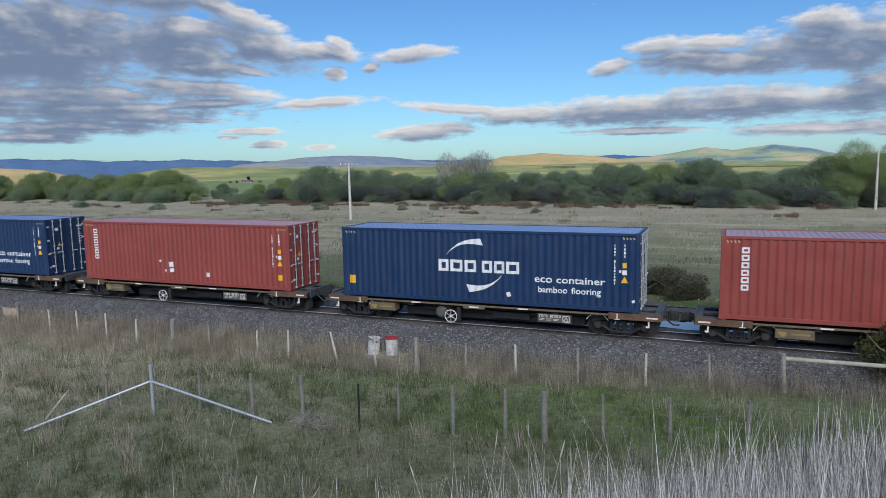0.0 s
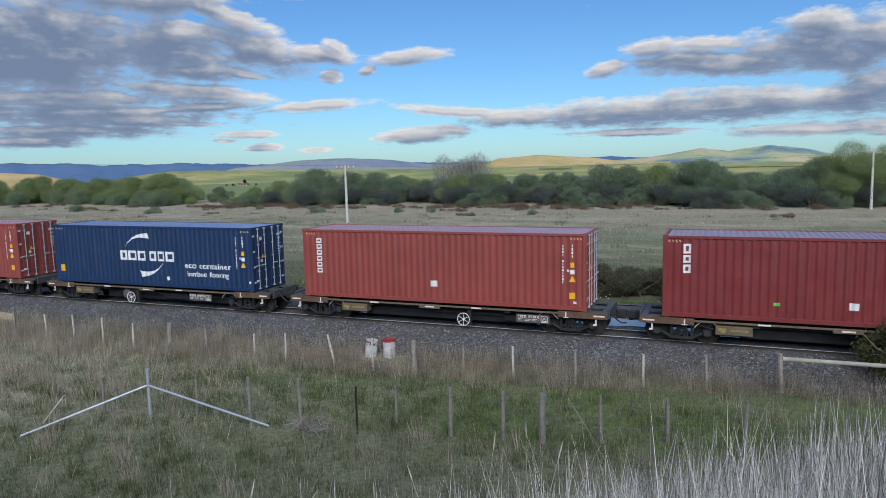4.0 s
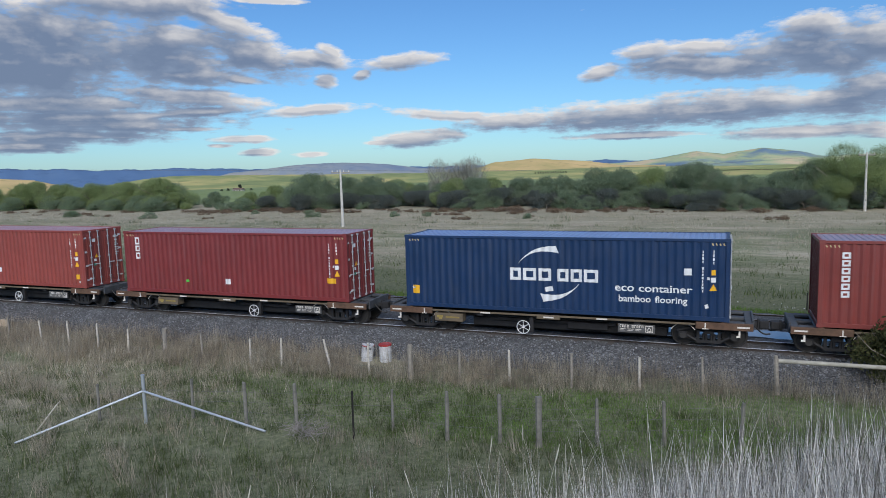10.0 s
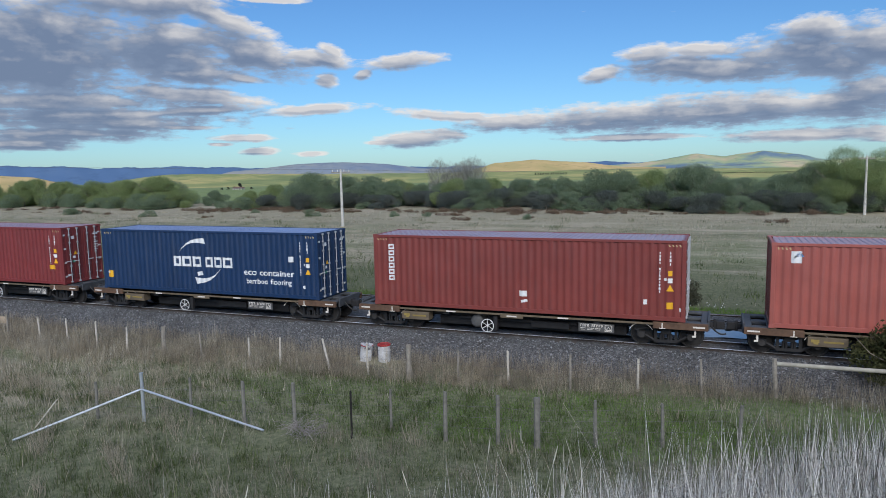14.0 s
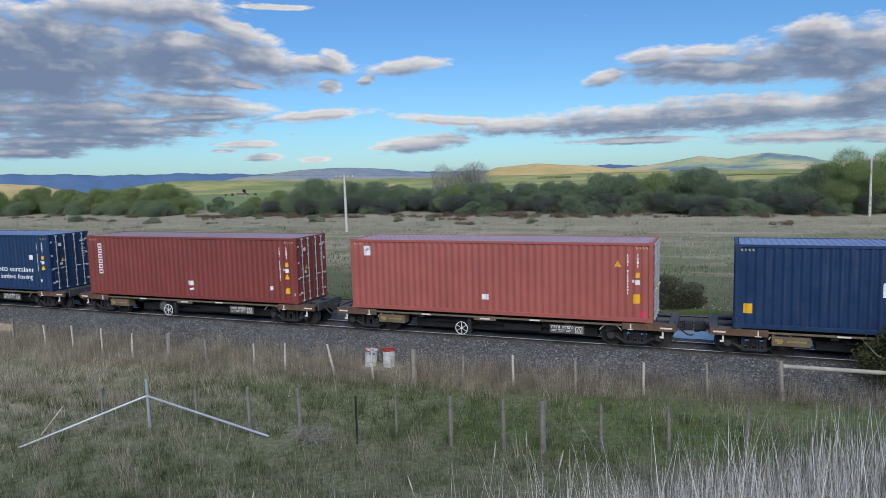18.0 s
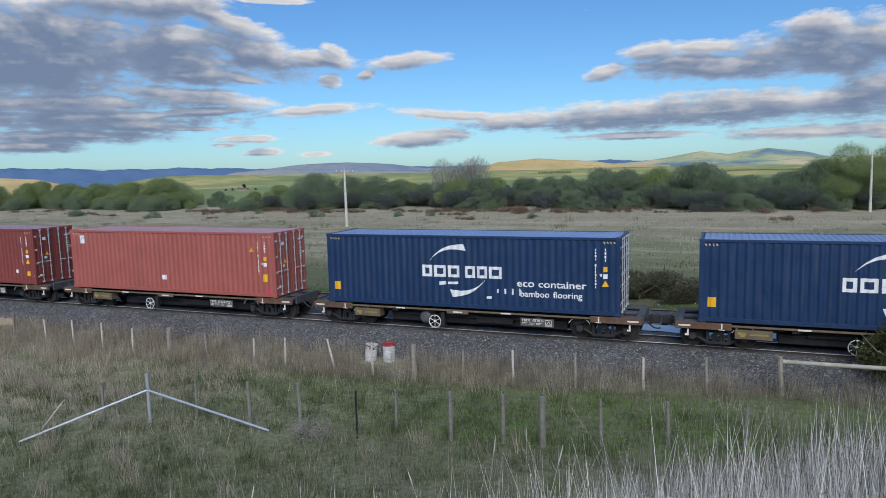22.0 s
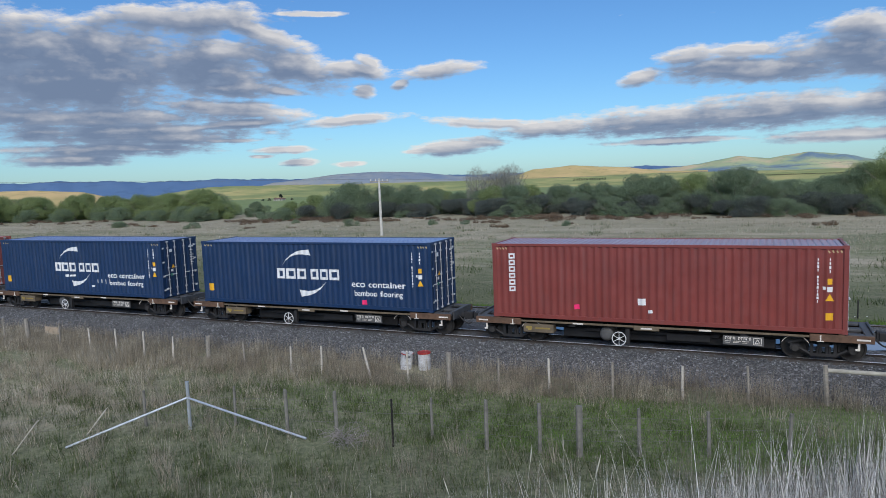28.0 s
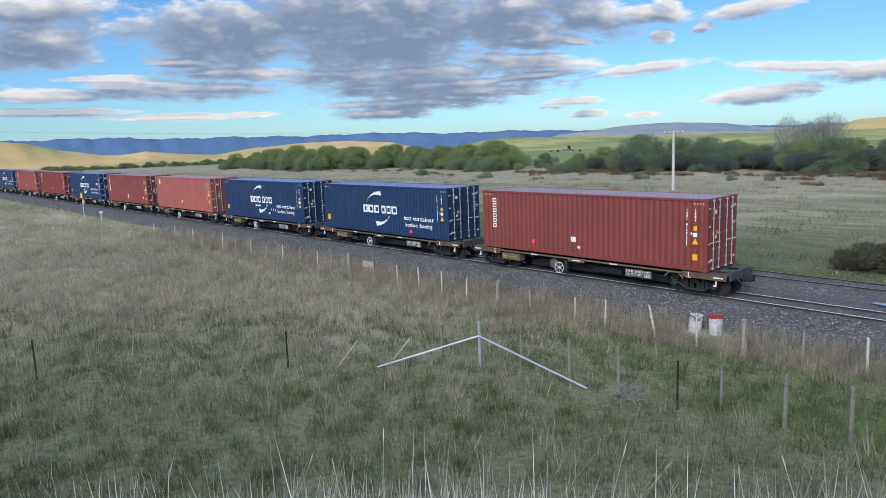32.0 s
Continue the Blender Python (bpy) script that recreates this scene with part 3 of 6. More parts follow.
def door_mesh(w, h):
    """A door leaf that faces +x, with three pressed panels."""
    bm = boxes((-0.05, 0.0, -w / 2, w / 2, 0, h))
    n = 4
    for i in range(n):
        y0 = -w / 2 + 0.1 + (w - 0.2) * i / n
        box(bm, -0.01, 0.022, y0 + 0.02, y0 + (w - 0.2) / n - 0.05, 0.14, h - 0.14)
    return bevelled(bm, 0.006)


CACHE = {}


def shared(key, make):
    if key not in CACHE:
        bm = make()
        CACHE[key] = bpy.data.meshes.new(key[0])
        bm.to_mesh(CACHE[key])
        bm.free()
    return CACHE[key]


def onto_ribs(bm, lift=0.004):
    """Lay flat shapes, given as (u, v) in x and z, onto the ribbed near side."""
    xs = [v.co.x for v in bm.verts]
    for x in rib_breaks(min(xs), max(xs)):
        bmesh.ops.bisect_plane(bm, geom=bm.verts[:] + bm.edges[:] + bm.faces[:], plane_co=(x, 0, 0), plane_no=(1, 0, 0))
    for v in bm.verts:
        v.co.y = NEAR_Y - lift + (rib(v.co.x) if abs(v.co.x) < 5.95 else 0)
    return bm


def quad(bm, x, z, w, h, tilt=0.0):
    c, s = math.cos(tilt), math.sin(tilt)
    bm.faces.new([bm.verts.new((x + c * a * w / 2 - s * b * h / 2, 0, z + s * a * w / 2 + c * b * h / 2)) for a, b in ((-1, -1), (1, -1), (1, 1), (-1, 1))])


def quads(*items):
    bm = bmesh.new()
    for it in items:
        quad(bm, *it)
    return bm


def poly(*pts):
    bm = bmesh.new()
    bm.faces.new([bm.verts.new((x, 0, z)) for x, z in pts])
    return bm


def swoosh(x0, z0, x1, z1, sag, thick):
    """A curved band that swells towards its second end."""
    bm = bmesh.new()
    n = 14
    up, dn = [], []
    for i in range(n + 1):
        t = i / n
        x, z = x0 + (x1 - x0) * t, z0 + (z1 - z0) * t + sag * math.sin(math.pi * t ** 0.8)
        k = thick * (0.04 + t ** 1.3)
        up.append(bm.verts.new((x, 0, z + k / 2)))
        dn.append(bm.verts.new((x + 0.12 * t, 0, z - k / 2)))
    for i in range(n):
        bm.faces.new((dn[i], dn[i + 1], up[i + 1], up[i]))
    return bm


def letters(text, x, z, height, width):
    """Words in the built-in font, fitted to a width."""
    cu = bpy.data.curves.new("words", "FONT")
    cu.body, cu.resolution_u, cu.offset = text, 3, 0.016
    ob = bpy.data.objects.new("words", cu)
    scene.collection.objects.link(ob)
    bpy.context.view_layer.update()
    me = ob.evaluated_get(bpy.context.evaluated_depsgraph_get()).to_mesh()
    bm = bmesh.new()
    bm.from_mesh(me)
    bpy.data.objects.remove(ob)
    xs = [v.co.x for v in bm.verts]
    zs = [v.co.y for v in bm.verts]
    kx, kz = width / (max(xs) - min(xs)), height / (max(zs) - min(zs))
    for v in bm.verts:
        v.co = Vector((x + (v.co.x - min(xs)) * kx, 0, z + (v.co.y - min(zs)) * kz))
    return bm


def ring_block(x, z, w, h, t):
    """A plain hollow block: a stand-in for one sign of a trade mark."""
    bm = bmesh.new()
    quad(bm, x, z + h / 2 - t / 2, w, t)
    quad(bm, x, z - h / 2 + t / 2, w, t)
    quad(bm, x - w / 2 + t / 2, z, t, h - 2 * t)
    quad(bm, x + w / 2 - t / 2, z, t, h - 2 * t)
    return bm


def mark_bars(x, z, n, h=0.085, w=0.06, gap=0.03):
    """A column of small bars in place of a number."""
    bm = bmesh.new()
    for i in range(n):
        if i == 4:
            continue
        quad(bm, x, z - i * (h + gap), w * (0.5 + 0.5 * ((i * 7) % 3) / 2), h)
    return bm


WIDE_MARK = [(-1.50, 0.46), (-0.95, 0.55), (-0.36, 0.52), (0.32, 0.46), (0.82, 0.46), (1.36, 0.56)]


def decal(name, root, key, make, material, label=""):
    return child(name, shared((name,) + key, lambda: onto_ribs(make())), material, root, label)


def shipping_container(paint_m, kind, label, stickers=()):
    root = tagged(new("shipping_container"), label, "shipping container", "containers on the train")
    key = (paint_m.name,)
    P = lambda name, make, at=(0, 0, 0), m=paint_m, par=root: place(child(name, shared((name,) + key, make), m, par), at)
    P("side_panel", lambda: side_mesh(1))
    child("side_panel", shared(("side_panel_far",) + key, lambda: side_mesh(-1)), paint_m, root)
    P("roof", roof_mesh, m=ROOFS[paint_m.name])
    P("front_wall", front_mesh)
    P("floor", lambda: boxes((-5.97, 5.97, -1.12, 1.12, 0.08, 0.17)), m=M_FRAME)
    for s in (-1, 1):
        P("top_rail", lambda: bevelled(boxes((-5.97, 5.97, -0.035, 0.035, -0.05, 0.05)), 0.012), (0, s * 1.183, 2.835))
        P("bottom_rail", lambda: bevelled(boxes((-5.97, 5.97, -0.03, 0.03, -0.075, 0.075), (-5.97, 5.97, -0.012, 0.045, -0.08, -0.06)), 0.008), (0, s * 1.186, 0.085))
        P("end_header", lambda: bevelled(boxes((-0.05, 0.05, -1.05, 1.05, -0.055, 0.055)), 0.012), (s * 6.03, 0, 2.835))
        P("end_sill", lambda: bevelled(boxes((-0.05, 0.05, -1.05, 1.05, -0.075, 0.075)), 0.012), (s * 6.03, 0, 0.08))
        for t in (-1, 1):
            P("corner_post", lambda: bevelled(boxes((-0.075, 0.075, -0.06, 0.06, 0.1, 2.8)), 0.015), (s * 6.015, t * 1.155, 0))
            for z in (0.059, 2.841):
                P("corner_casting", casting_mesh, (s * 6.01, t * 1.143, z))
    for s in (-1, 1):
        door = P("door", lambda: door_mesh(1.07, 2.62), (6.06, s * 0.545, 0.15))
        for y in (-0.24, 0.24):
            r = child("lock_rod", shared(("lock_rod",), lock_rod_mesh), M_ROD, door, "galvanised lock rod with cams")
            r.location = (0.06, y, 0)
            h = child("handle", shared(("handle",), lambda: boxes((-0.015, 0.015, -0.02, 0.28, -0.02, 0.02))), M_ZINC, door)
            h.location = (0.085, y - (0.0 if s > 0 else 0.26), 1.0)
        for z in (0.25, 0.95, 1.65, 2.35):
            g = child("hinge", shared(("hinge",), lambda: boxes((-0.02, 0.03, -0.08, 0.08, -0.04, 0.04))), M_ZINC, door)
            g.location = (0.0, s * 0.53, z)
        bars = child("number_stencil", shared(("number_bars_%d" % s,), lambda: door_bars(s)), M_WHITE, door)
        bars.location = (0.027, 0, 0)
        tagged(bars, kind="stuff")
        if s < 0:
            sign = child("warning_triangle", shared(("door_triangle",), lambda: door_shape((-0.02, 1.32), (0.2, 1.32), (0.09, 1.52))), M_YELLOW, door)
            sign.location = (0.028, 0, 0)
            tag = child("green_label", shared(("door_green",), lambda: door_shape((-0.12, 0.92), (0.08, 0.92), (0.08, 1.04), (-0.12, 1.04))), M_GREENLABEL, door)
            tag.location = (0.028, 0, 0)
    # the print on the near side
    for s in (-1, 1):
        tagged(decal("hazard_stripes", root, ("a", s), lambda: quads(*[(s * 5.70 + 0.12 * (i - 1.5), 2.70, 0.042, 0.085, 0.5) for i in range(4)]), M_STRIPE), kind="stuff")
    tagged(decal("number_stencil", root, ("n1",), lambda: mark_bars(5.21, 2.44, 13), M_WHITE), kind="stuff")
    tagged(decal("number_stencil", root, ("n2",), lambda: mark_bars(5.56, 2.44, 4, 0.1), M_WHITE), kind="stuff")
    decal("weight_label", root, ("w",), lambda: quads((5.56, 1.72, 0.14, 0.19)), M_YELLOW)
    decal("white_label", root, ("w",), lambda: quads((5.56, 1.46, 0.16, 0.17), (5.40, 1.50, 0.09, 0.1)), M_WHITE)
    tx, tz = (4.86, 2.02) if kind == "label" else (5.56, 1.08)
    decal("warning_triangle", root, ("w", kind == "label"), lambda: poly((tx - 0.13, tz), (tx + 0.13, tz), (tx, tz + 0.24)), M_YELLOW)
    if kind == "wide":
        for i, (x, w) in enumerate(WIDE_MARK):
            decal("trade_mark_block", root, ("wide", i), lambda: ring_block(x, 1.46, w - 0.04, 0.47, 0.115), M_WHITE)
        decal("swoosh", root, ("up",), lambda: swoosh(-1.38, 1.87, 0.05, 2.42, 0.24, 0.26), M_WHITE)
        decal("swoosh", root, ("down",), lambda: swoosh(0.93, 1.16, -0.55, 0.58, -0.22, 0.30), M_WHITE)
        for i, (word, x, z, h, w) in enumerate((("eco", 2.22, 0.95, 0.20, 0.68), ("container", 3.06, 0.95, 0.25, 1.82), ("bamboo", 2.36, 0.57, 0.245, 1.12), ("flooring", 3.62, 0.50, 0.315, 1.10))):
            decal("lettering", root, ("word", i), lambda: letters(word, x, z, h, w), M_WHITE, "white word " + word)
        decal("yellow_label", root, ("l",), lambda: quads((-5.66, 0.70, 0.28, 0.34)), M_YELLOW)
    elif kind == "tall":
        for i in range(6):
            decal("trade_mark_block", root, ("tall", i), lambda: ring_block(-5.30, 2.41 - 0.256 * i, 0.25, 0.205, 0.062), M_WHITE)
        decal("yellow_label", root, ("r",), lambda: quads((5.56, 0.56, 0.22, 0.24)), M_YELLOW)
    elif kind == "short":
        for i, (z, h) in enumerate(((2.44, 0.34), (2.08, 0.27), (1.73, 0.3))):
            decal("trade_mark_block", root, ("short", i), lambda: ring_block(-5.28, z, 0.25, h, 0.075), M_WHITE)
        decal("caution_label", root, ("c",), lambda: quads((5.28, 0.88, 0.44, 0.22)), M_YELLOW)
    else:
        decal("white_label", root, ("lg",), lambda: quads((-5.33, 2.42, 0.32, 0.40)), M_WHITE)
        decal("trade_mark", root, ("lg",), lambda: swoosh(-5.44, 2.34, -5.22, 2.52, 0.05, 0.16), M_LOGOBLUE, "light blue trade mark shape on a white label")
        decal("yellow_label", root, ("r2",), lambda: quads((5.52, 0.86, 0.24, 0.34)), M_YELLOW)
    for i, (nm, m, x, z, w, h, tilt) in enumerate(stickers):
        decal(nm, root, (label, i), lambda: quads((x, z, w, h, tilt)), m)
    return root


def place(ob, at):
    ob.location = at
    return ob


def lock_rod_mesh():
    bm = bmesh.new()
    rod(bm, (0, 0, -0.06), (0, 0, 2.68), 0.019, n=8)
    for z in (-0.05, 2.66):
        box(bm, -0.03, 0.03, -0.05, 0.05, z - 0.035, z + 0.035)
    for z in (0.3, 0.75, 1.35, 1.95, 2.35):
        box(bm, -0.035, 0.028, -0.045, 0.045, z - 0.03, z + 0.03)
    return bm


def door_shape(*pts):
    bm = bmesh.new()
    bm.faces.new([bm.verts.new((0, y, z)) for y, z in pts])
    return bm


def door_bars(s):
    bm = bmesh.new()
    rows = [(0.28, 2.28, 0.34, 0.07), (0.28, 2.10, 0.2, 0.05), (0.3, 1.85, 0.26, 0.04), (0.3, 1.72, 0.26, 0.04), (0.3, 1.59, 0.26, 0.04), (0.3, 1.46, 0.2, 0.04)] if s > 0 else [(-0.02, 2.2, 0.2, 0.16), (0.0, 1.2, 0.16, 0.12), (-0.36, 0.3, 0.14, 0.1)]
    for y, z, w, h in rows:
        bm.faces.new([bm.verts.new((0, y + a * w / 2, z + b * h / 2)) for a, b in ((-1, -1), (1, -1), (1, 1), (-1, 1))])
    return bm


# ---- flat wagons ----


def brake_wheel_mesh():
    bm = bmesh.new()
    n = 28
    ring = [(0.25 * math.cos(2 * math.pi * i / n), 0, 0.25 * math.sin(2 * math.pi * i / n)) for i in range(n + 1)]
    tube(bm, ring, 0.016, 6)
    for i in range(6):
        a = math.pi / 3 * i + 0.52
        rod(bm, (0, 0, 0), (0.245 * math.cos(a), 0, 0.245 * math.sin(a)), 0.012, n=6)
    rod(bm, (0, -0.02, 0), (0, 0.12, 0), 0.04, n=10)
    return bm


def wheel_mesh():
    bm = bmesh.new()
    lathe(bm, [(0.12, -0.07), (0.14, -0.06), (0.35, -0.03), (0.37, -0.065), (0.412, -0.065), (0.42, 0.04), (0.45, 0.06), (0.45, 0.075), (0.37, 0.075), (0.35, 0.02), (0.12, 0.06)], 28, "Y")
    return bm


def bogie_frame_mesh():
    """Two cast side frames with open windows, axle boxes and the bolster between them."""
    bm = bmesh.new()
    for s in (-1, 1):
        y0, y1 = s * 0.86 - 0.055, s * 0.86 + 0.055
        box(bm, -0.62, 0.62, y0, y1, 0.64, 0.74)
        box(bm, -0.40, 0.40, y0, y1, 0.17, 0.27)
        for e in (-1, 1):
            for (xa, za), (xb, zb) in (((0.60, 0.70), (1.06, 0.56)), ((0.38, 0.22), (0.70, 0.40)), ((0.70, 0.40), (1.02, 0.40))):
                rod(bm, (e * xa, s * 0.86, za), (e * xb, s * 0.86, zb), 0.06, 0.055, 6)
            box(bm, min(e * 0.30, e * 0.40), max(e * 0.30, e * 0.40), y0, y1, 0.25, 0.66)
            box(bm, min(e * 0.72, e * 1.0), max(e * 0.72, e * 1.0), s * 0.86 - 0.09, s * 0.86 + 0.09, 0.34, 0.56)
            for k in (0.1, 0.2):
                rod(bm, (e * k * 0.9, s * 0.86, 0.27), (e * k * 0.9, s * 0.86, 0.5), 0.045, 0.045, 8)
    box(bm, -0.18, 0.18, -0.93, 0.93, 0.5, 0.66)
    bmesh.ops.recalc_face_normals(bm, faces=bm.faces[:])
    return bm


def end_deck_mesh():
    """The open end of a wagon beyond the container, +x outwards, with two oval openings."""
    bm = bmesh.new()
    for s in (-1, 1):
        box(bm, 5.9, 6.12, 0.0, s * 1.1, 0.90, 0.99) if s > 0 else box(bm, 5.9, 6.12, -1.1, 0.0, 0.90, 0.99)
    box(bm, 6.12, 6.6, 0.78, 1.1, 0.90, 0.99)
    box(bm, 6.12, 6.6, -1.1, -0.78, 0.90, 0.99)
    box(bm, 6.12, 6.6, -0.2, 0.2, 0.90, 0.99)
    box(bm, 6.6, 6.86, -1.1, 1.1, 0.90, 0.99)
    box(bm, 6.82, 6.90, -0.9, 0.9, 0.70, 1.06)
    return bevelled(bm, 0.02)


def coupler_mesh():
    bm = boxes((6.5, 7.1, -0.09, 0.09, 0.66, 0.84))
    box(bm, 7.1, 7.40, -0.16, 0.17, 0.62, 0.90)
    box(bm, 7.02, 7.12, -0.12, 0.12, 0.58, 0.94)
    return bevelled(bm, 0.025)


def hose_mesh():
    bm = bmesh.new()
    tube(bm, [(6.88 + 0.56 * t, -0.42 + 0.1 * t, 0.84 - 0.36 * math.sin(math.pi * min(1, t * 0.62))) for t in np.linspace(0, 1, 9)], 0.03, 6)
    return bm


def flat_wagon(label, drum=True):
    root = tagged(new("flat_wagon"), label, "rail wagon", "wagons of the train")
    C = lambda name, make, m, at=(0, 0, 0), rz=0.0, par=root, lab="": turned(child(name, shared((name,), make), m, par, lab), at, rz)
    # second box is no sill: it fills in the dark shadow beneath the wagon
    C("centre_sill", lambda: bevelled(boxes((-6.7, 6.7, -0.24, 0.24, 0.52, 0.9), (-3.5, 4.0, -0.45, 0.45, 0.22, 0.56)), 0.02), M_FRAME)
    for s in (-1, 1):
        C("side_sill", lambda: bevelled(boxes((-5.2, 5.2, -0.04, 0.04, -0.035, 0.035)), 0.01), M_BOX, (0, s * 1.14, 0.89), lab="thin rusty olive side rail")
        for e in (0, 1):
            rz = math.pi * e
            # end beam of the near and far side
            C("end_beam", lambda: bevelled(boxes((5.0, 6.86, -0.06, 0.06, -0.125, 0.115)), 0.012), M_RUST, (0, s * 1.15, 0.865), rz)
            if s > 0:
                C("end_deck", end_deck_mesh, M_DECK, (0, 0, 0), rz)
                C("coupler", coupler_mesh, M_FRAME, (0, 0, 0), rz)
                C("brake_hose", hose_mesh, M_RUBBER, (0, 0, 0), rz, lab="looped black rubber hose")
                C("bogie", bogie_frame_mesh, M_FRAME, ((5.43, -5.43)[e], 0, 0))
                for ax in (-0.85, 0.85):
                    ws = turned(child("wheelset", shared(("axle",), axle_mesh), M_WHEEL, root), ((5.43, -5.43)[e] + ax, 0, 0.42), 0)
                    WHEELSETS.append(ws)
                    for sy in (-1, 1):
                        turned(child("wheel", shared(("wheel",), wheel_mesh), M_WHEEL, ws), (0, sy * 0.575, 0), 0 if sy < 0 else math.pi)
    for x in (-5.7, -3.0, 0.0, 3.0, 5.7):
        C("cross_bearer", lambda: bevelled(boxes((-0.12, 0.12, -1.1, 1.1, -0.09, 0.09)), 0.01), M_FRAME, (x, 0, 0.83))
    for s in (-1, 1):
        for e in (-1, 1):
            C("twist_lock", lambda: bevelled(boxes((-0.09, 0.09, -0.08, 0.08, -0.02, 0.028)), 0.01), M_RUST, (e * 5.94, s * 1.1, 0.99))
    # near-side fittings
    C("equipment_box", lambda: bevelled(boxes((-4.90, -3.70, -1.17, -0.75, 0.46, 0.78)), 0.012), M_BOX, lab="olive brown equipment box with a worn yellow mark")
    C("box_mark", lambda: boxes((-4.80, -4.55, -1.176, -1.17, 0.60, 0.70), (-4.72, -4.58, -1.176, -1.17, 0.54, 0.60), (-4.42, -3.84, -1.176, -1.17, 0.60, 0.66)), M_LOGOY)
    C("number_plate", lambda: bevelled(boxes((2.33, 3.63, -1.16, -1.12, 0.44, 0.76)), 0.006), M_PLATE, lab="grey plate with faded white bars and a triangle")
    tagged(C("plate_bars", plate_bars, M_DIM), kind="stuff")
    C("sill_bracket", lambda: bevelled(boxes((-0.70, 0.20, -1.2, -1.1, 0.76, 0.93)), 0.02), M_BOX)
    for x, z, w, y in ((-0.24, 0.845, 0.44, -1.204), (-2.75, 0.89, 0.4, -1.184), (1.75, 0.89, 0.4, -1.184), (6.55, 0.86, 0.34, -1.214), (-6.55, 0.86, 0.34, -1.214)):
        C("reflector_strip", lambda: boxes((-0.2, 0.2, 0.0, 0.006, -0.028, 0.028)), M_DIM, (x, y, z))
    for x in (5.32, -5.32):
        C("sill_step", lambda: boxes((-0.02, 0.02, -0.02, 0.0, -0.1, 0.1), (-0.1, 0.1, -0.02, 0.0, -0.115, -0.095)), M_DIM, (x, -1.212, 0.86))
        # added white arc stands in for the bright upper rim of the inner wheel
        C("axle_guard", rim_arc_mesh, M_DIM, ((4.58 if x > 0 else -4.58), -1.06, 0.42), lab="thin white arc standing in for a wheel's bright rim")
    for x in (6.43, -6.43):
        C("grab_bracket", lambda: boxes((-0.03, 0.03, -0.02, 0.02, -0.2, 0.0), (-0.1, 0.03, -0.02, 0.02, -0.24, -0.18)), M_DIM, (x, -1.12, 0.72))
    C("brake_wheel", brake_wheel_mesh, M_WHITE, (-1.22, -1.2, 0.42), lab="white six-spoked hand brake wheel")
    C("brake_gear", lambda: bevelled(boxes((-1.02, -0.86, -1.08, -0.9, 0.2, 0.78), (-2.6, 2.2, -0.62, -0.5, 0.5, 0.62), (0.4, 1.9, -0.75, -0.45, 0.36, 0.62)), 0.02), M_FRAME)
    if drum:
        C("air_reservoir", lambda: reservoir_mesh(), M_PLATE, (-1.72, -1.0, 0.52), lab="dusty grey air reservoir")
    return root


def turned(ob, at, rz):
    ob.location, ob.rotation_euler = at, (0, 0, rz)
    return ob


def rim_arc_mesh():
    bm = bmesh.new()
    tube(bm, [(0.46 * math.cos(a), 0, 0.46 * math.sin(a)) for a in np.linspace(0.5, 2.64, 12)], 0.012, 5)
    return bm


def reservoir_mesh():
    bm = bmesh.new()
    lathe(bm, [(0.05, -0.05), (0.18, -0.03), (0.25, 0.03), (0.26, 0.1), (0.26, 0.8), (0.1, 0.9)], 24, "Y")
    return bm


def axle_mesh():
    bm = bmesh.new()
    rod(bm, (0, -0.95, 0), (0, 0.95, 0), 0.075, n=12)
    for s in (-1, 1):
        rod(bm, (0, s * 0.90, 0), (0, s * 0.985, 0), 0.11, n=12)
    return bm


def plate_bars():
    bm = bmesh.new()
    y0, y1 = -1.166, -1.16
    for i, w in enumerate((0.10, 0.10, 0.10, 0.10, 0.0, 0.08, 0.10, 0.10, 0.05, 0.10)):
        if w:
            x = 2.40 + 0.085 * i
            box(bm, x, x + 0.02, y0, y1, 0.63, 0.73)
            box(bm, x + 0.02, x + 0.06, y0, y1, 0.71, 0.73)
            if i % 2:
                box(bm, x + 0.045, x + 0.06, y0, y1, 0.63, 0.71)
    for x, w in ((2.40, 0.2), (2.66, 0.24), (2.95, 0.2)):
        box(bm, x, x + w, y0, y1, 0.57, 0.585)
        box(bm, x, x + w * 0.8, y0, y1, 0.52, 0.535)
    for a, b, c, d in ((3.30, 3.56, 0.70, 0.72), (3.30, 3.56, 0.48, 0.50), (3.30, 3.32, 0.5, 0.7), (3.54, 3.56, 0.5, 0.7)):
        box(bm, a, b, y0, y1, c, d)
    for a, b in (((3.35, 0.53), (3.51, 0.53)), ((3.51, 0.53), (3.43, 0.67)), ((3.43, 0.67), (3.35, 0.53))):
        rod(bm, (a[0], y1, a[1]), (b[0], y1, b[1]), 0.012, n=4)
    return bm


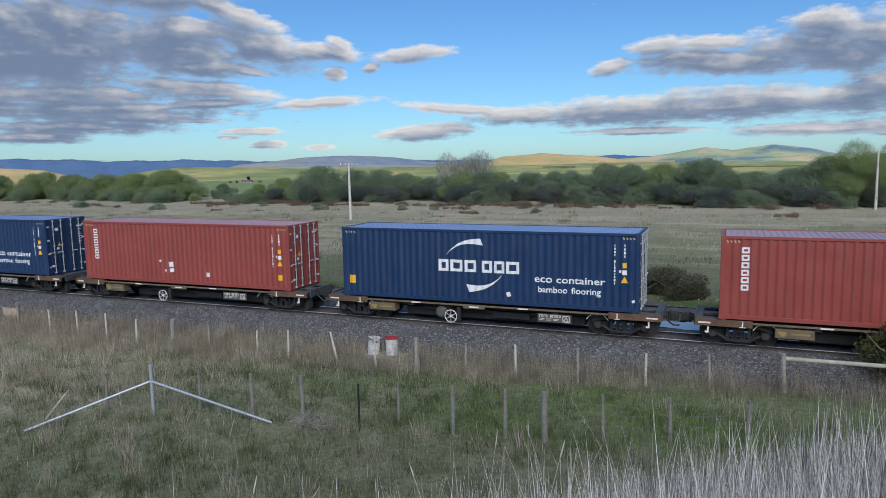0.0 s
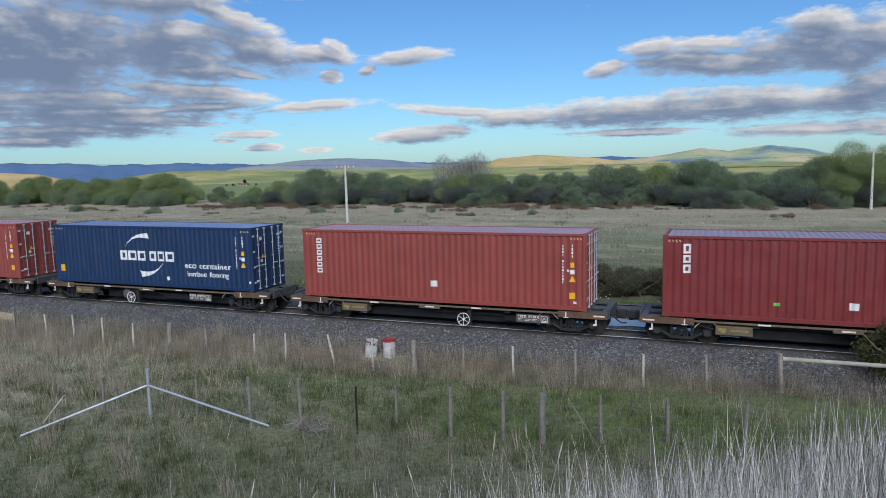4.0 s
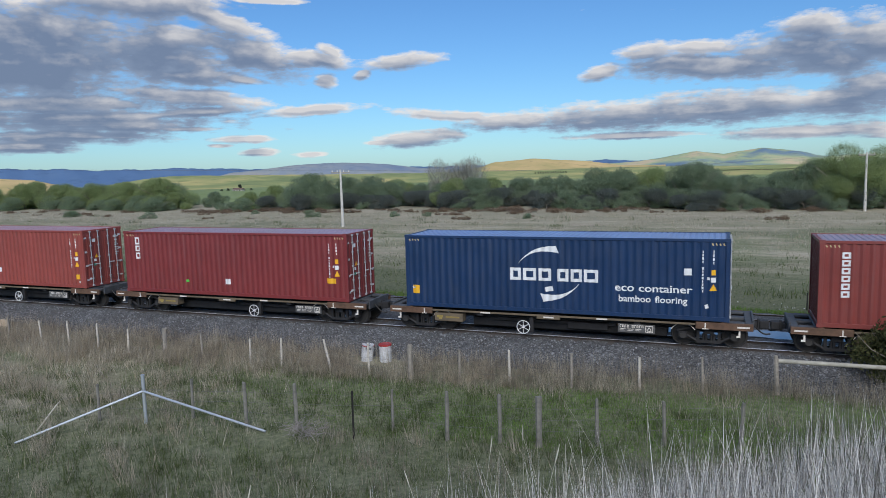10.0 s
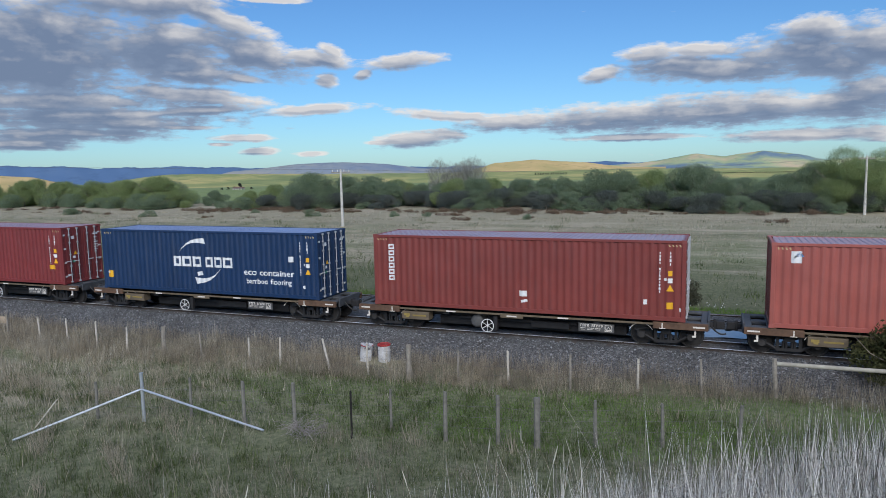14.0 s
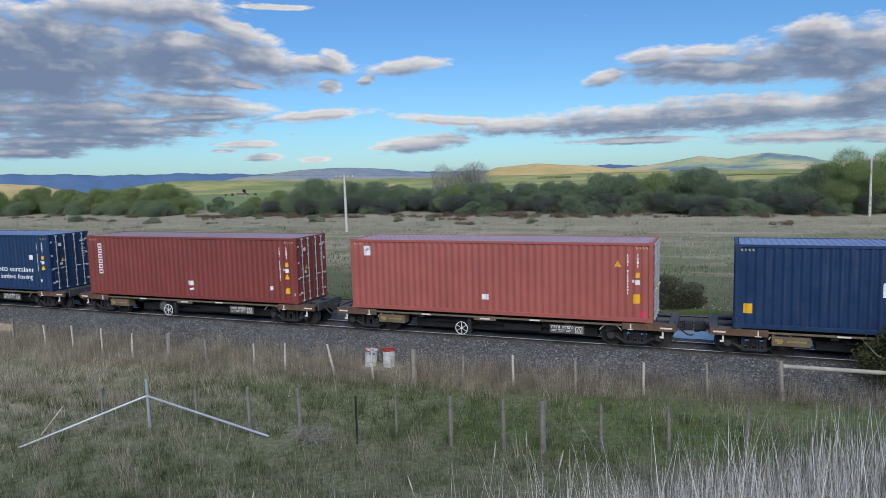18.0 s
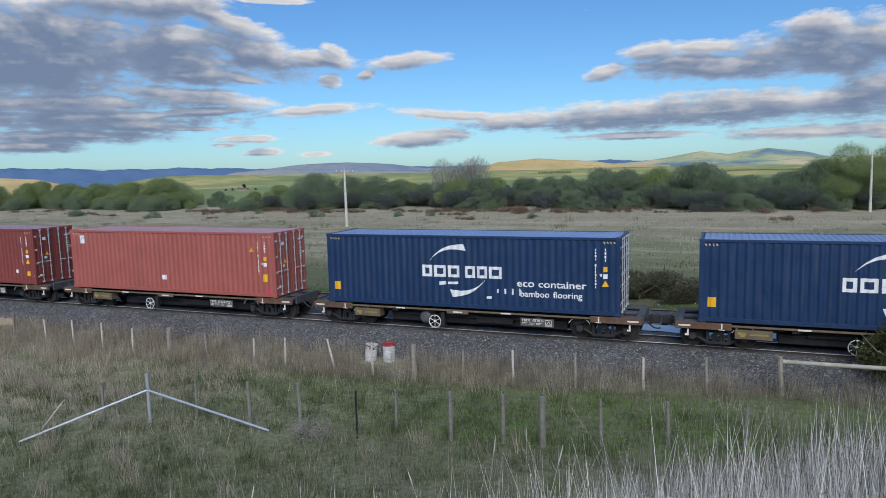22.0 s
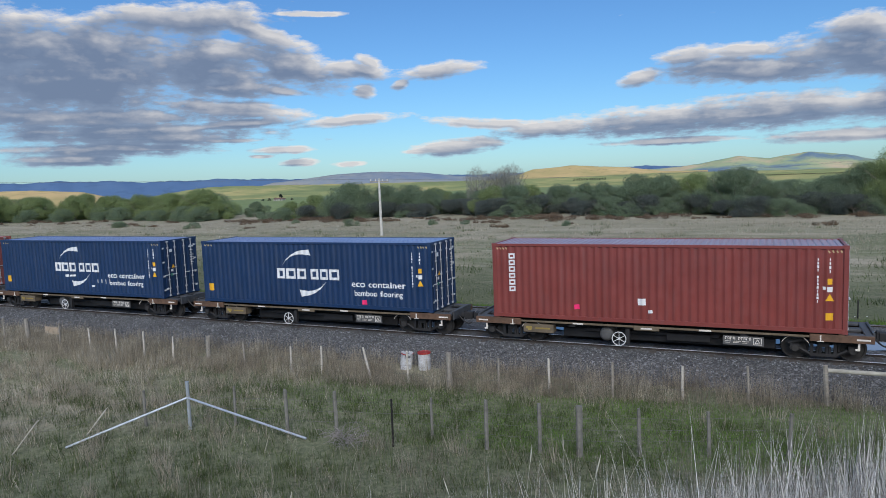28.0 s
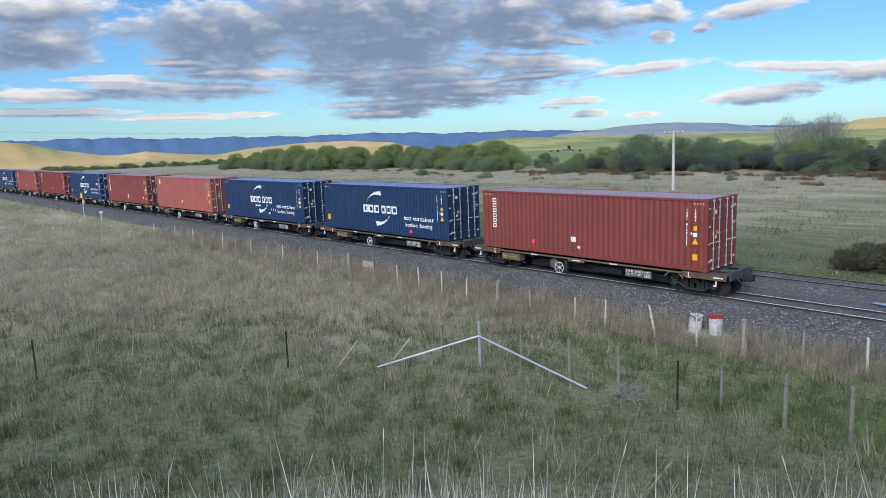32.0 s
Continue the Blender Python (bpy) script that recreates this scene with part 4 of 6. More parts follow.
WHEELSETS = []
W, PK = ("white_patch", M_WHITE), ("pink_tag", M_PINKTAG)
TRAIN = [
    # paint, print, flipped wagon, reservoir, label, stickers (name, paint, along, up, wide, high, tilt)
    (M_BLUE, "wide", False, True, "dark blue ribbed steel container with white words, on a flat wagon", ()),
    (M_ORED, "tall", False, False, "orange-red ribbed steel container with torn white patches", ((*W, -1.25, 1.07, 0.16, 0.1, 0), (*W, -0.62, 0.92, 0.28, 0.24, 0.1), (*W, -0.58, 0.64, 0.26, 0.18, 0.2), (*W, -0.95, 0.62, 0.12, 0.12, 0), (*W, 1.55, 0.52, 0.2, 0.2, 0))),
    (M_BLUE, "wide", False, True, "dark blue ribbed steel container with a white patch", ((*W, 1.2, 0.42, 0.18, 0.18, 0.3), (*W, 5.93, 0.42, 0.2, 0.1, 0.2))),
    (M_ORED, "tall", True, False, "orange-red ribbed steel container with one pale sticker", ((*W, -0.02, 0.78, 0.3, 0.24, 0), (*W, 5.66, 0.3, 0.12, 0.1, 0))),
    (M_MAROON, "short", True, False, "maroon ribbed steel container with a white patch and a green tag", ((*W, -0.12, 0.66, 0.28, 0.24, 0), ("green_tag", M_GREENTAG, -2.4, 0.62, 0.2, 0.11, 0.1))),
    (M_BLUE, "wide", False, False, "scuffed dark blue ribbed steel container with patched white trade mark", ((*W, 4.72, 1.72, 0.26, 0.24, 0), (*W, -0.2, 0.92, 0.3, 0.18, 0.2), (*W, 5.35, 0.52, 0.12, 0.14, 0.3), (*W, -5.75, 0.78, 0.14, 0.1, 0.2))),
    (M_RED, "tall", False, True, "brick-red ribbed steel container with white patches", ((*W, 0.22, 0.74, 0.3, 0.22, 0), (*W, 0.26, 0.46, 0.26, 0.1, 0.2), (*W, 4.72, 0.66, 0.13, 0.18, 0), (*W, 5.98, 0.42, 0.18, 0.14, 0))),
    (M_PINK, "label", False, False, "faded pinkish red ribbed steel container with a blue and white label", ((*W, -0.2, 0.70, 0.28, 0.22, 0), ("red_tag", M_PINKTAG, 5.74, 0.3, 0.16, 0.16, 0))),
    (M_BLUE, "wide", False, True, "dark blue ribbed steel container with scraped white marks", ((*W, -0.85, 0.98, 0.3, 0.14, 0.1), (*W, -0.4, 1.0, 0.42, 0.1, 0.05), (*W, 1.45, 0.75, 0.06, 0.16, 0), (*W, 1.75, 0.75, 0.08, 0.2, 0), (*W, 2.05, 0.74, 0.08, 0.24, 0), (*W, 2.33, 0.74, 0.06, 0.28, 0), (*W, 1.1, 0.48, 0.2, 0.1, 0))),
    (M_BLUE, "wide", False, False, "dark blue ribbed steel container with a pink tag", ((*PK, 2.85, 0.30, 0.24, 0.2, 0.05),)),
    (M_RED, "tall", False, True, "brick-red ribbed steel container with a pink tag, on the last wagon", ((*PK, -2.77, 0.52, 0.2, 0.18, 0.1), (*W, -0.40, 0.80, 0.28, 0.24, 0.05), (*W, -0.1, 0.46, 0.16, 0.12, 0.1))),
]
CONTAINERS, WAGONS = [], []
for i, (pm, kind, flip, drum, say, stickers) in enumerate(TRAIN):
    CONTAINERS.append(shipping_container(pm, kind, say, stickers))
    wg = flat_wagon("low rusty container flat wagon with a white brake wheel", drum)
    WAGONS.append(wg)
    if flip:
        # this wagon's brake wheel stands on the other half
        for ob in wg.children:
            if ob.name.split(".")[0] in ("brake_wheel", "brake_gear"):
                ob.location.x += 2.44 if ob.name.startswith("brake_wheel") else 2.35
            if ob.name.split(".")[0] in ("number_plate", "plate_bars"):
                ob.location.x += 1.05
            if ob.name.split(".")[0] in ("equipment_box", "box_mark"):
                ob.location.x += 0.6

# ---- fences, drums, poles ----


def gz1(x, y):
    return float(ground_z(x, y))


def timber_post(x, y, h, r, lean=(0.0, 0.0), m=None, say="grey split timber fence post", seed=0):
    r0 = random.Random(seed)
    bm = bmesh.new()
    n, rings = 7, []
    for k, t in enumerate((-0.25, 0.15, 0.5, 0.85, 1.0)):
        rr = r * (1.08 - 0.16 * t) * r0.uniform(0.92, 1.08)
        rings.append([bm.verts.new((lean[0] * t * h + rr * math.cos(2 * math.pi * i / n) * r0.uniform(0.85, 1.1), lean[1] * t * h + rr * math.sin(2 * math.pi * i / n) * r0.uniform(0.85, 1.1), t * h + (r0.uniform(-0.02, 0.02) if k == 4 else 0))) for i in range(n)])
    for a, b in zip(rings, rings[1:]):
        for i in range(n):
            bm.faces.new((a[i], a[(i + 1) % n], b[(i + 1) % n], b[i]))
    bm.faces.new(rings[-1])
    bm.faces.new(rings[0][::-1])
    ob = part("fence_post", bm, m or M_POST)
    ob.location = (x, y, gz1(x, y))
    return tagged(ob, say, "fence post", "posts of the railway fence")


def star_picket(x, y, h, lean=(0, 0), m=None, say="dark steel star picket"):
    bm = bmesh.new()
    for a in (0.3, 2.4, 4.5):
        box(bm, 0, 0.032, -0.004, 0.004, -0.3, h, Matrix.Rotation(a, 4, "Z"))
    for v in bm.verts:
        v.co.x += lean[0] * max(v.co.z, 0)
        v.co.y += lean[1] * max(v.co.z, 0)
    ob = part("star_picket", bm, m or M_STEELPOST)
    ob.location = (x, y, gz1(x, y))
    return tagged(ob, say, "fence post", "pickets of the paddock fence")


def fence_a_y(x):
    return 21.5 + (0.0 if x < -9 else (x + 9) * 0.145)


# the railway fence, post by post along the track
A_X = [-60.3, -58.05, -55.9, -54.35, -52.4, -50.4, -47.3, -45.2, -42.95, -40.9, -38.85, -36.8, -34.95, -33.4, -31.7, -29.5, -27.5, -25.85, -24.2, -22.55, -20.65, -18.75, -16.5, -15.1, -13.0, -11.45, -9.85, -8.1, -6.4, -4.4, -2.3, -0.4, 1.73]
STOUT = (-42.95, -31.7, -20.65, -9.85, 1.73)
BIRCHY = (-25.85, -22.55, -15.1, -13.0, -11.45, -2.3)
for i, x in enumerate(A_X):
    thick, pale = x in STOUT, x in BIRCHY or i % 2 == 0
    lean = (-0.24, 0.02) if x == -13.0 else ((-0.07, 0) if x == 1.73 else (random.Random(i).uniform(-0.04, 0.04), random.Random(i + 50).uniform(-0.04, 0.04)))
    y = fence_a_y(x)
    thin = 0.075 if x == 1.73 else 0.1
    h = 1.2 if thick else random.Random(i + 9).uniform(1.05, 1.2)
    timber_post(x, y, h, thin if thick else 0.043, lean, M_POST if thick or not pale else M_PALEPOST, "stout grey timber strainer post" if thick else ("pale weathered timber fence post" if pale else "grey split timber fence post"), i)
log = bmesh.new()
rod(log, (1.72, 23.1, 0.48), (7.2, 23.95, 0.29), 0.07, 0.065, 9)
lo = part("fence_rail", bevelled(log, 0.01), M_LOG)
tagged(lo, "long pale round timber rail between stout posts", "fence rail")
timber_post(7.1, 23.9, 1.2, 0.11, (0, 0), M_POST, "stout grey timber strainer post", 77)

# the paddock fence with its corner stay
B_POSTS = [(-17.25, 15.15, 1.12, 0.045), (-14.65, 16.2, 1.22, 0.045), (-12.55, 16.0, 1.3, 0.055), (-11.05, 16.3, 1.32, 0.055), (-8.47, 17.2, 1.18, 0.04), (-6.73, 16.95, 1.36, 0.055), (-5.33, 17.2, 1.34, 0.055), (-4.33, 17.42, 1.36, 0.09), (-2.92, 18.12, 1.3, 0.05), (-1.25, 18.6, 1.2, 0.05), (0.62, 19.1, 1.15, 0.05)]
for i, (x, y, h, r) in enumerate(B_POSTS):
    timber_post(x, y, h, r, (random.Random(i + 5).uniform(-0.03, 0.03), 0), M_OLDPOST, "grey weathered timber post in long grass", 100 + i)
for x, y, h, lean in ((-20.45, 11.1, 1.3, (0, 0)), (-25.75, 4.8, 1.4, (0, 0)), (-9.24, 16.3, 1.36, (0, 0)), (3.85, 36.2, 0.85, (0, 0))):
    star_picket(x, y, h, lean)
for x, y, h, lean in ((-19.3, 12.3, 0.95, (-0.35, 0.55)), (-18.45, 14.0, 0.85, (-0.3, 0.55))):
    timber_post(x, y, h, 0.03, (0.75, 0.35), M_PALEPOST, "leaning broken pale timber stake", 140 + int(y))

stay = tagged(new("corner_stay"), "galvanised pipe corner post with two long stays", "fence stay")
cz = gz1(-15.8, 15.5)
stay.location = (-15.8, 15.5, cz)
bm = bmesh.new()
rod(bm, (0, 0, -0.3), (0, 0, 1.46), 0.052, n=14)
part("pipe_post", bevelled(bm, 0.004), M_PIPE, stay)
bm = bmesh.new()
rod(bm, (0, 0, 1.46), (0, 0, 1.49), 0.058, n=14)
part("cap", bm, M_PIPE, stay)
for ex, ey in ((-18.25, 13.15), (-11.75, 15.78)):
    bm = bmesh.new()
    rod(bm, (0, -0.03, 1.0), (ex + 15.8, ey - 15.5, gz1(ex, ey) - cz + 0.04), 0.034, n=12)
    part("stay_pipe", bm, M_PIPE, stay)
    bm = bmesh.new()
    rod(bm, (0, 0, 0.95), (0, 0, 1.05), 0.062, n=14)
    part("clamp", bm, M_ZINC, stay)


def wire_run(pts, heights, name, say):
    fence = tagged(new(name), say, "fence wire")
    for k, hgt in enumerate(heights):
        bm = bmesh.new()
        for (x0, y0), (x1, y1) in zip(pts, pts[1:]):
            a, b = Vector((x0, y0, gz1(x0, y0) + hgt)), Vector((x1, y1, gz1(x1, y1) + hgt))
            mid = (a + b) / 2 - Vector((0, 0, 0.03))
            tube(bm, [a, mid, b], 0.0032, 4)
        tagged(part("wire", bm, M_WIRE, fence), kind="stuff")
    return fence


wire_run([(x, fence_a_y(x) - 0.06) for x in A_X], (0.35, 0.65, 0.95), "fence_wire", "thin grey wires of the railway fence")
wire_run([(-15.8, 15.5)] + [(x, y - 0.05) for x, y, h, r in B_POSTS[2:]], (0.45, 0.75, 1.05), "fence_wire", "thin grey wires of the paddock fence")
wire_run([(-15.8, 15.5), (-17.35, 15.15), (-20.45, 11.1), (-25.75, 4.8)], (0.45, 0.85), "fence_wire", "sagging wires of the paddock fence corner")


def drum(x, y, tilt, dent, seed):
    root = tagged(new("steel_drum"), "dented silver steel drum with red scraps on its rim" if dent else "upright silver steel drum with a red lid", "steel drum", "drums beside the fence")
    root.location, root.rotation_euler = (x, y, gz1(x, y) - 0.12), (tilt, tilt * 0.6, seed)
    root.scale = (0.84, 0.84, 0.93)
    top = 0.80 if dent else 0.82
    bm = bmesh.new()
    lathe(bm, [(0.262, 0.0), (0.275, 0.012), (0.275, 0.26), (0.290, 0.275), (0.275, 0.29), (0.275, 0.54), (0.290, 0.555), (0.275, 0.57), (0.275, top - 0.02), (0.287, top - 0.012), (0.287, top), (0.268, top), (0.268, top - 0.03)], 36)
    if dent:
        for v in bm.verts:
            a = math.atan2(v.co.y, v.co.x)
            k = max(0.0, math.cos(a + 1.3 + seed)) * math.exp(-((v.co.z - 0.42) / 0.17) ** 2) + 0.5 * max(0.0, math.cos(a + 2.3 + seed)) ** 2 * math.exp(-((v.co.z - 0.68) / 0.1) ** 2)
            v.co.x *= 1 - 0.42 * k
            v.co.y *= 1 - 0.42 * k
            v.co.z -= 0.05 * max(0.0, math.cos(a + 1.0 + seed)) * (v.co.z > 0.7)
    part("body", bm, M_DENTDRUM if dent else M_DRUM, root)
    bm = bmesh.new()
    if dent:
        for a0, a1 in ((2.2, 3.3), (4.3, 4.7)):
            tube(bm, [(0.287 * math.cos(a), 0.287 * math.sin(a), top - 0.02 - 0.05 * max(0.0, math.cos(a + 1.0 + seed))) for a in np.linspace(a0, a1, 9)], 0.02, 6)
        part("rim", bm, M_REDRIM, root, "scraps of red paint on the rim")
    else:
        lathe(bm, [(0.0001, top - 0.01), (0.27, top - 0.01), (0.291, top - 0.05), (0.295, top - 0.045), (0.295, top + 0.012), (0.275, top + 0.02), (0.262, top + 0.004), (0.0001, top + 0.004)], 36)
        part("lid", bm, M_REDRIM, root, "red painted lid")


def dented_build(k):
    n = k.noise(5.0, 6, 0.7)
    base = k.mix(k.ramp(n, (0.35, 0.0), (0.7, 1.0)), (0.45, 0.46, 0.48), (0.74, 0.75, 0.77))
    k.out(k.mix(k.ramp(k.noise(3.1, 5, 0.6), (0.56, 0.0), (0.62, 1.0)), base, (0.05, 0.05, 0.055)), 0.45, 0.2)
    k.bump(n, 0.3, 0.01)


M_DRUM = plain("worn_silver_drum", (0.60, 0.61, 0.63), 0.42, 0.2, 0.3, 4.0)
M_DENTDRUM = mat("scraped_silver_drum", dented_build)
M_REDRIM = plain("red_drum_rim", (0.33, 0.03, 0.03), 0.5, 0, 0.25)
drum(-12.32, 22.95, 0.10, True, 2.0)
drum(-11.58, 23.1, -0.02, False, 0.4)

# small signs by the line
sign = tagged(new("line_sign"), "small yellow board on a steel post", "sign")
sign.location = (-85.0, 22.9, gz1(-85, 22.9))
bm = bmesh.new()
rod(bm, (0, 0, -0.3), (0, 0, 2.5), 0.045, n=8)
part("post", bm, M_ZINC, sign)
part("board", bevelled(boxes((-0.36, 0.36, -0.08, -0.05, 2.0, 2.6)), 0.01), M_YELLOW, sign)
mk = tagged(new("track_marker"), "short white marker post with a cap", "marker post")
mk.location = (-77.2, 22.4, gz1(-77.2, 22.4))
bm = bmesh.new()
rod(bm, (0, 0, -0.3), (0.1, 0, 1.0), 0.09, n=8)
part("post", bm, M_PALEPOST, mk)
part("board", bevelled(boxes((-0.15, 0.25, -0.12, 0.1, 0.82, 1.06)), 0.02), M_WHITE, mk)
M_TAN = plain("tan_board", (0.42, 0.335, 0.25), 0.8)
board = tagged(new("notice_board"), "weathered tan board on two short legs", "board")
board.location = (-31.2, 22.4, gz1(-31.2, 22.4) - 0.12)
for x in (-0.3, 0.3):
    part("leg", boxes((x - 0.03, x + 0.03, -0.02, 0.02, -0.2, 0.5)), M_POST, board)
part("board", bevelled(boxes((-0.48, 0.48, -0.04, -0.02, 0.38, 0.74)), 0.01), M_TAN, board)


def power_pole(x, y, top, arm, spin):
    root = tagged(new("power_pole"), "pale timber power pole in the pasture", "power pole", "poles of the power line")
    root.location = (x, y, gz1(x, y))
    h = top - root.location.z
    bm = bmesh.new()
    lathe(bm, [(0.19, -0.5), (0.18, h * 0.17), (0.165, h * 0.4), (0.145, h * 0.68), (0.115, h - 0.02), (0.09, h)], 14)
    for v in bm.verts:
        v.co.x -= 0.006 * v.co.z
    part("pole", bm, M_POLE, root)
    if arm:
        bm = boxes((-1.15, 1.15, -0.06, 0.06, -0.09, 0.05))
        a = part("crossarm", bevelled(bm, 0.01), M_POST, root)
        a.location, a.rotation_euler = (-0.03, 0, h - 0.35), (0, 0, spin)
        for t in (-1.0, -0.4, 0.4, 1.0):
            bm = bmesh.new()
            lathe(bm, [(0.03, 0.0), (0.06, 0.08), (0.04, 0.14), (0.06, 0.18), (0.03, 0.24)], 8)
            ins = part("insulator", bm, M_DIM, root)
            ins.location = (-0.03 + t * math.cos(spin), t * math.sin(spin), h - 0.3)
    return root


M_POLE = plain("pale_pole_timber", (0.52, 0.50, 0.46), 0.9, 0, 0.25, 3.0)
POLES = [(-43.2, 75.8, 6.45), (17.4, 104.7, 6.9), (-210.0, 8.0, 14.0)]
power_pole(*POLES[0], True, 0.5)
power_pole(*POLES[1], True, 0.5)
power_pole(*POLES[2], True, 0.5)
line = tagged(new("power_line"), "thin dark wires sagging between power poles", "power line")
for side in (-1.0, -0.4, 0.4, 1.0):
    for (x0, y0, z0), (x1, y1, z1) in ((POLES[0], POLES[1]), (POLES[0], POLES[2])):
        bm = bmesh.new()
        c, s = side * math.cos(0.5), side * math.sin(0.5)
        pts = []
        for t in np.linspace(0, 1, 17):
            pts.append((x0 + (x1 - x0) * t + c, y0 + (y1 - y0) * t + s, z0 + (z1 - z0) * t - 1.1 * 4 * t * (1 - t) * 0.8 - 0.05))
        tube(bm, pts, 0.0035, 4)
        tagged(part("wire", bm, M_WIRE, line), kind="stuff")

# ---- hills ----


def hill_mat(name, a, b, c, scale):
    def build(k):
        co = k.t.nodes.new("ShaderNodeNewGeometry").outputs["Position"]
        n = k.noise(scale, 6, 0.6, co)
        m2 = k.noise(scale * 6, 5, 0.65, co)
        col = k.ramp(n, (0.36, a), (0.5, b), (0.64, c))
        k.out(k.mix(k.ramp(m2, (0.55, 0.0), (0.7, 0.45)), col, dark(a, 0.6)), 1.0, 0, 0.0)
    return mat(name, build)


# distance haze is mixed into the next two base colours, hence their blue
M_RANGE = hill_mat("haze_blue_forested_range", (0.098, 0.175, 0.315), (0.11, 0.19, 0.335), (0.13, 0.21, 0.34), 0.0016)
M_GREYHILL = hill_mat("haze_grey_olive_hill", (0.20, 0.26, 0.36), (0.30, 0.33, 0.35), (0.40, 0.38, 0.34), 0.003)
# sunshine on the tan slopes is put into these high base colours
M_TANHILL = hill_mat("sunlit_dry_tan_hill", (0.42, 0.37, 0.17), (0.56, 0.43, 0.21), (0.66, 0.49, 0.25), 0.006)
M_GREENHILL = hill_mat("green_pasture_hill", (0.23, 0.28, 0.14), (0.32, 0.35, 0.16), (0.52, 0.45, 0.21), 0.016)
# first, bluish tone paints the shadow on the flanks
M_MIXHILL = hill_mat("green_tan_shadowed_hill", (0.17, 0.25, 0.33), (0.38, 0.45, 0.27), (0.60, 0.49, 0.33), 0.0055)


def hill(name, dist, crest, m, say, rough=0.05, depth=0.35):
    """A ridge at a distance, given by bearing and crest height in metres; its foot lies nearer, its back farther."""
    bear = np.arange(crest[0][0], crest[-1][0] + 0.01, 0.25 if dist > 600 else 0.3)
    hs = np.interp(bear, [c[0] for c in crest], [c[1] for c in crest])
    r0 = np.random.default_rng(int(dist))
    rows = [(-1.0, -0.05), (-0.7, 0.18), (-0.45, 0.45), (-0.25, 0.72), (-0.1, 0.92), (0.0, 1.0), (0.2, 0.8), (0.6, 0.0)]
    bumps = sum(np.sin(bear * f + r0.uniform(0, 6)) * a for f, a in ((1.7, 0.5), (4.1, 0.3), (9.3, 0.2), (17.0, 0.12)))
    vs = []
    for f, h in rows:
        d = dist * (1 + depth * f)
        base = -2.5 - 0.019 * max(d - 250, 0)
        z = base + (hs - base) * h * (1 + rough * 0.3 * bumps) + (np.sin(bear * 3.0 + f * 9) * 0.05 * (hs - base) * h if abs(f) > 0.05 else 0)
        a = np.radians(bear)
        vs += list(zip(d * np.sin(a), d * np.cos(a), z))
    n = len(bear)
    fs = [(j * n + i, j * n + i + 1, (j + 1) * n + i + 1, (j + 1) * n + i) for j in range(len(rows) - 1) for i in range(n - 1)]
    return tagged(child(name, mesh_arrays(name, vs, fs, True), m), say, "hill", kind="structure")


def rise(d, *pairs):
    """Crest heights from the angles above the eye's level."""
    return [(a, 6.67 + d * math.tan(radians(e))) for a, e in pairs]


hill("backdrop_range", 3900, rise(3900, (-100, 0.7), (-84, 0.85), (-79, 0.8), (-73, 0.85), (-68.5, 0.6), (-64.4, 0.6), (-58, 0.45), (-53.8, 0.5), (-50.7, 0.45), (-47, 0.25), (-41.6, 0.28), (-37, 0.1), (-33, 0.0), (-20, -0.1), (-8, 0.08), (-5, -0.1), (20, -0.1)), M_RANGE, "long forested mountain range with blue haze in its colour", 0.16, 0.12)
hill("backdrop_hill", 2900, rise(2900, (-41, -0.8), (-38, -0.15), (-36, 0.0), (-33.1, 0.33), (-29.5, 0.42), (-25.9, 0.2), (-23.2, -0.2), (-21, -0.3)), M_GREYHILL, "grey olive rounded hill with haze in its colour", 0.04, 0.15)
hill("backdrop_hill", 2300, rise(2300, (-9, -0.25), (-6, -0.1), (-4.6, 0.1), (-1.8, 0.55), (0.2, 0.3), (2.9, 0.68), (5.4, 0.3), (6.9, -0.1), (10, 0.05), (16, 0.1), (24, -0.1)), M_MIXHILL, "green and tan hills with shaded flanks painted in", 0.05, 0.2)
hill("backdrop_hill", 1700, rise(1700, (-20.5, -0.6), (-18.4, -0.25), (-17.3, 0.12), (-14.1, 0.33), (-9.7, 0.0), (-7, -0.4), (-4, -0.4)), M_TANHILL, "dry tan pasture hill in sunlit colours", 0.05, 0.2)
hill("backdrop_hill", 950, rise(950, (-92, 0.8), (-84, 0.95), (-79.4, 0.8), (-78.1, 0.62), (-76, 0.1), (-73.2, -0.4), (-72, -0.45), (-70.2, -0.26), (-67.4, -0.57), (-65.4, -0.7), (-62.4, -0.3), (-58, -0.04), (-54.5, -0.06), (-51.5, -0.32), (-49.5, -0.85), (-48.3, -1.6)), M_TANHILL, "sunlit straw-coloured pasture hill", 0.06, 0.35)
hill("backdrop_hill", 700, rise(700, (-50.5, -1.7), (-49.0, -1.2), (-47.3, -0.88), (-45, -0.55), (-42.6, -0.28), (-37.7, -0.36), (-31.6, -0.48), (-23, -0.58), (-15, -0.6), (-8, -0.5), (0, -0.6), (6, -0.6), (16, -0.5)), M_GREENHILL, "green and yellow farm slope", 0.08, 0.35)

# ---- trees ----


def leaf_mat(name, lo, mid, hi):
    def build(k):
        n = k.noise(0.6, 4, 0.6)
        col = k.ramp(k.island(), (0.0, lo), (0.55, mid), (1.0, hi))
        leafy(k, k.mix(k.ramp(n, (0.42, 0.0), (0.62, 0.45)), col, dark(lo, 0.7)), 0.5)
    return mat(name, build)


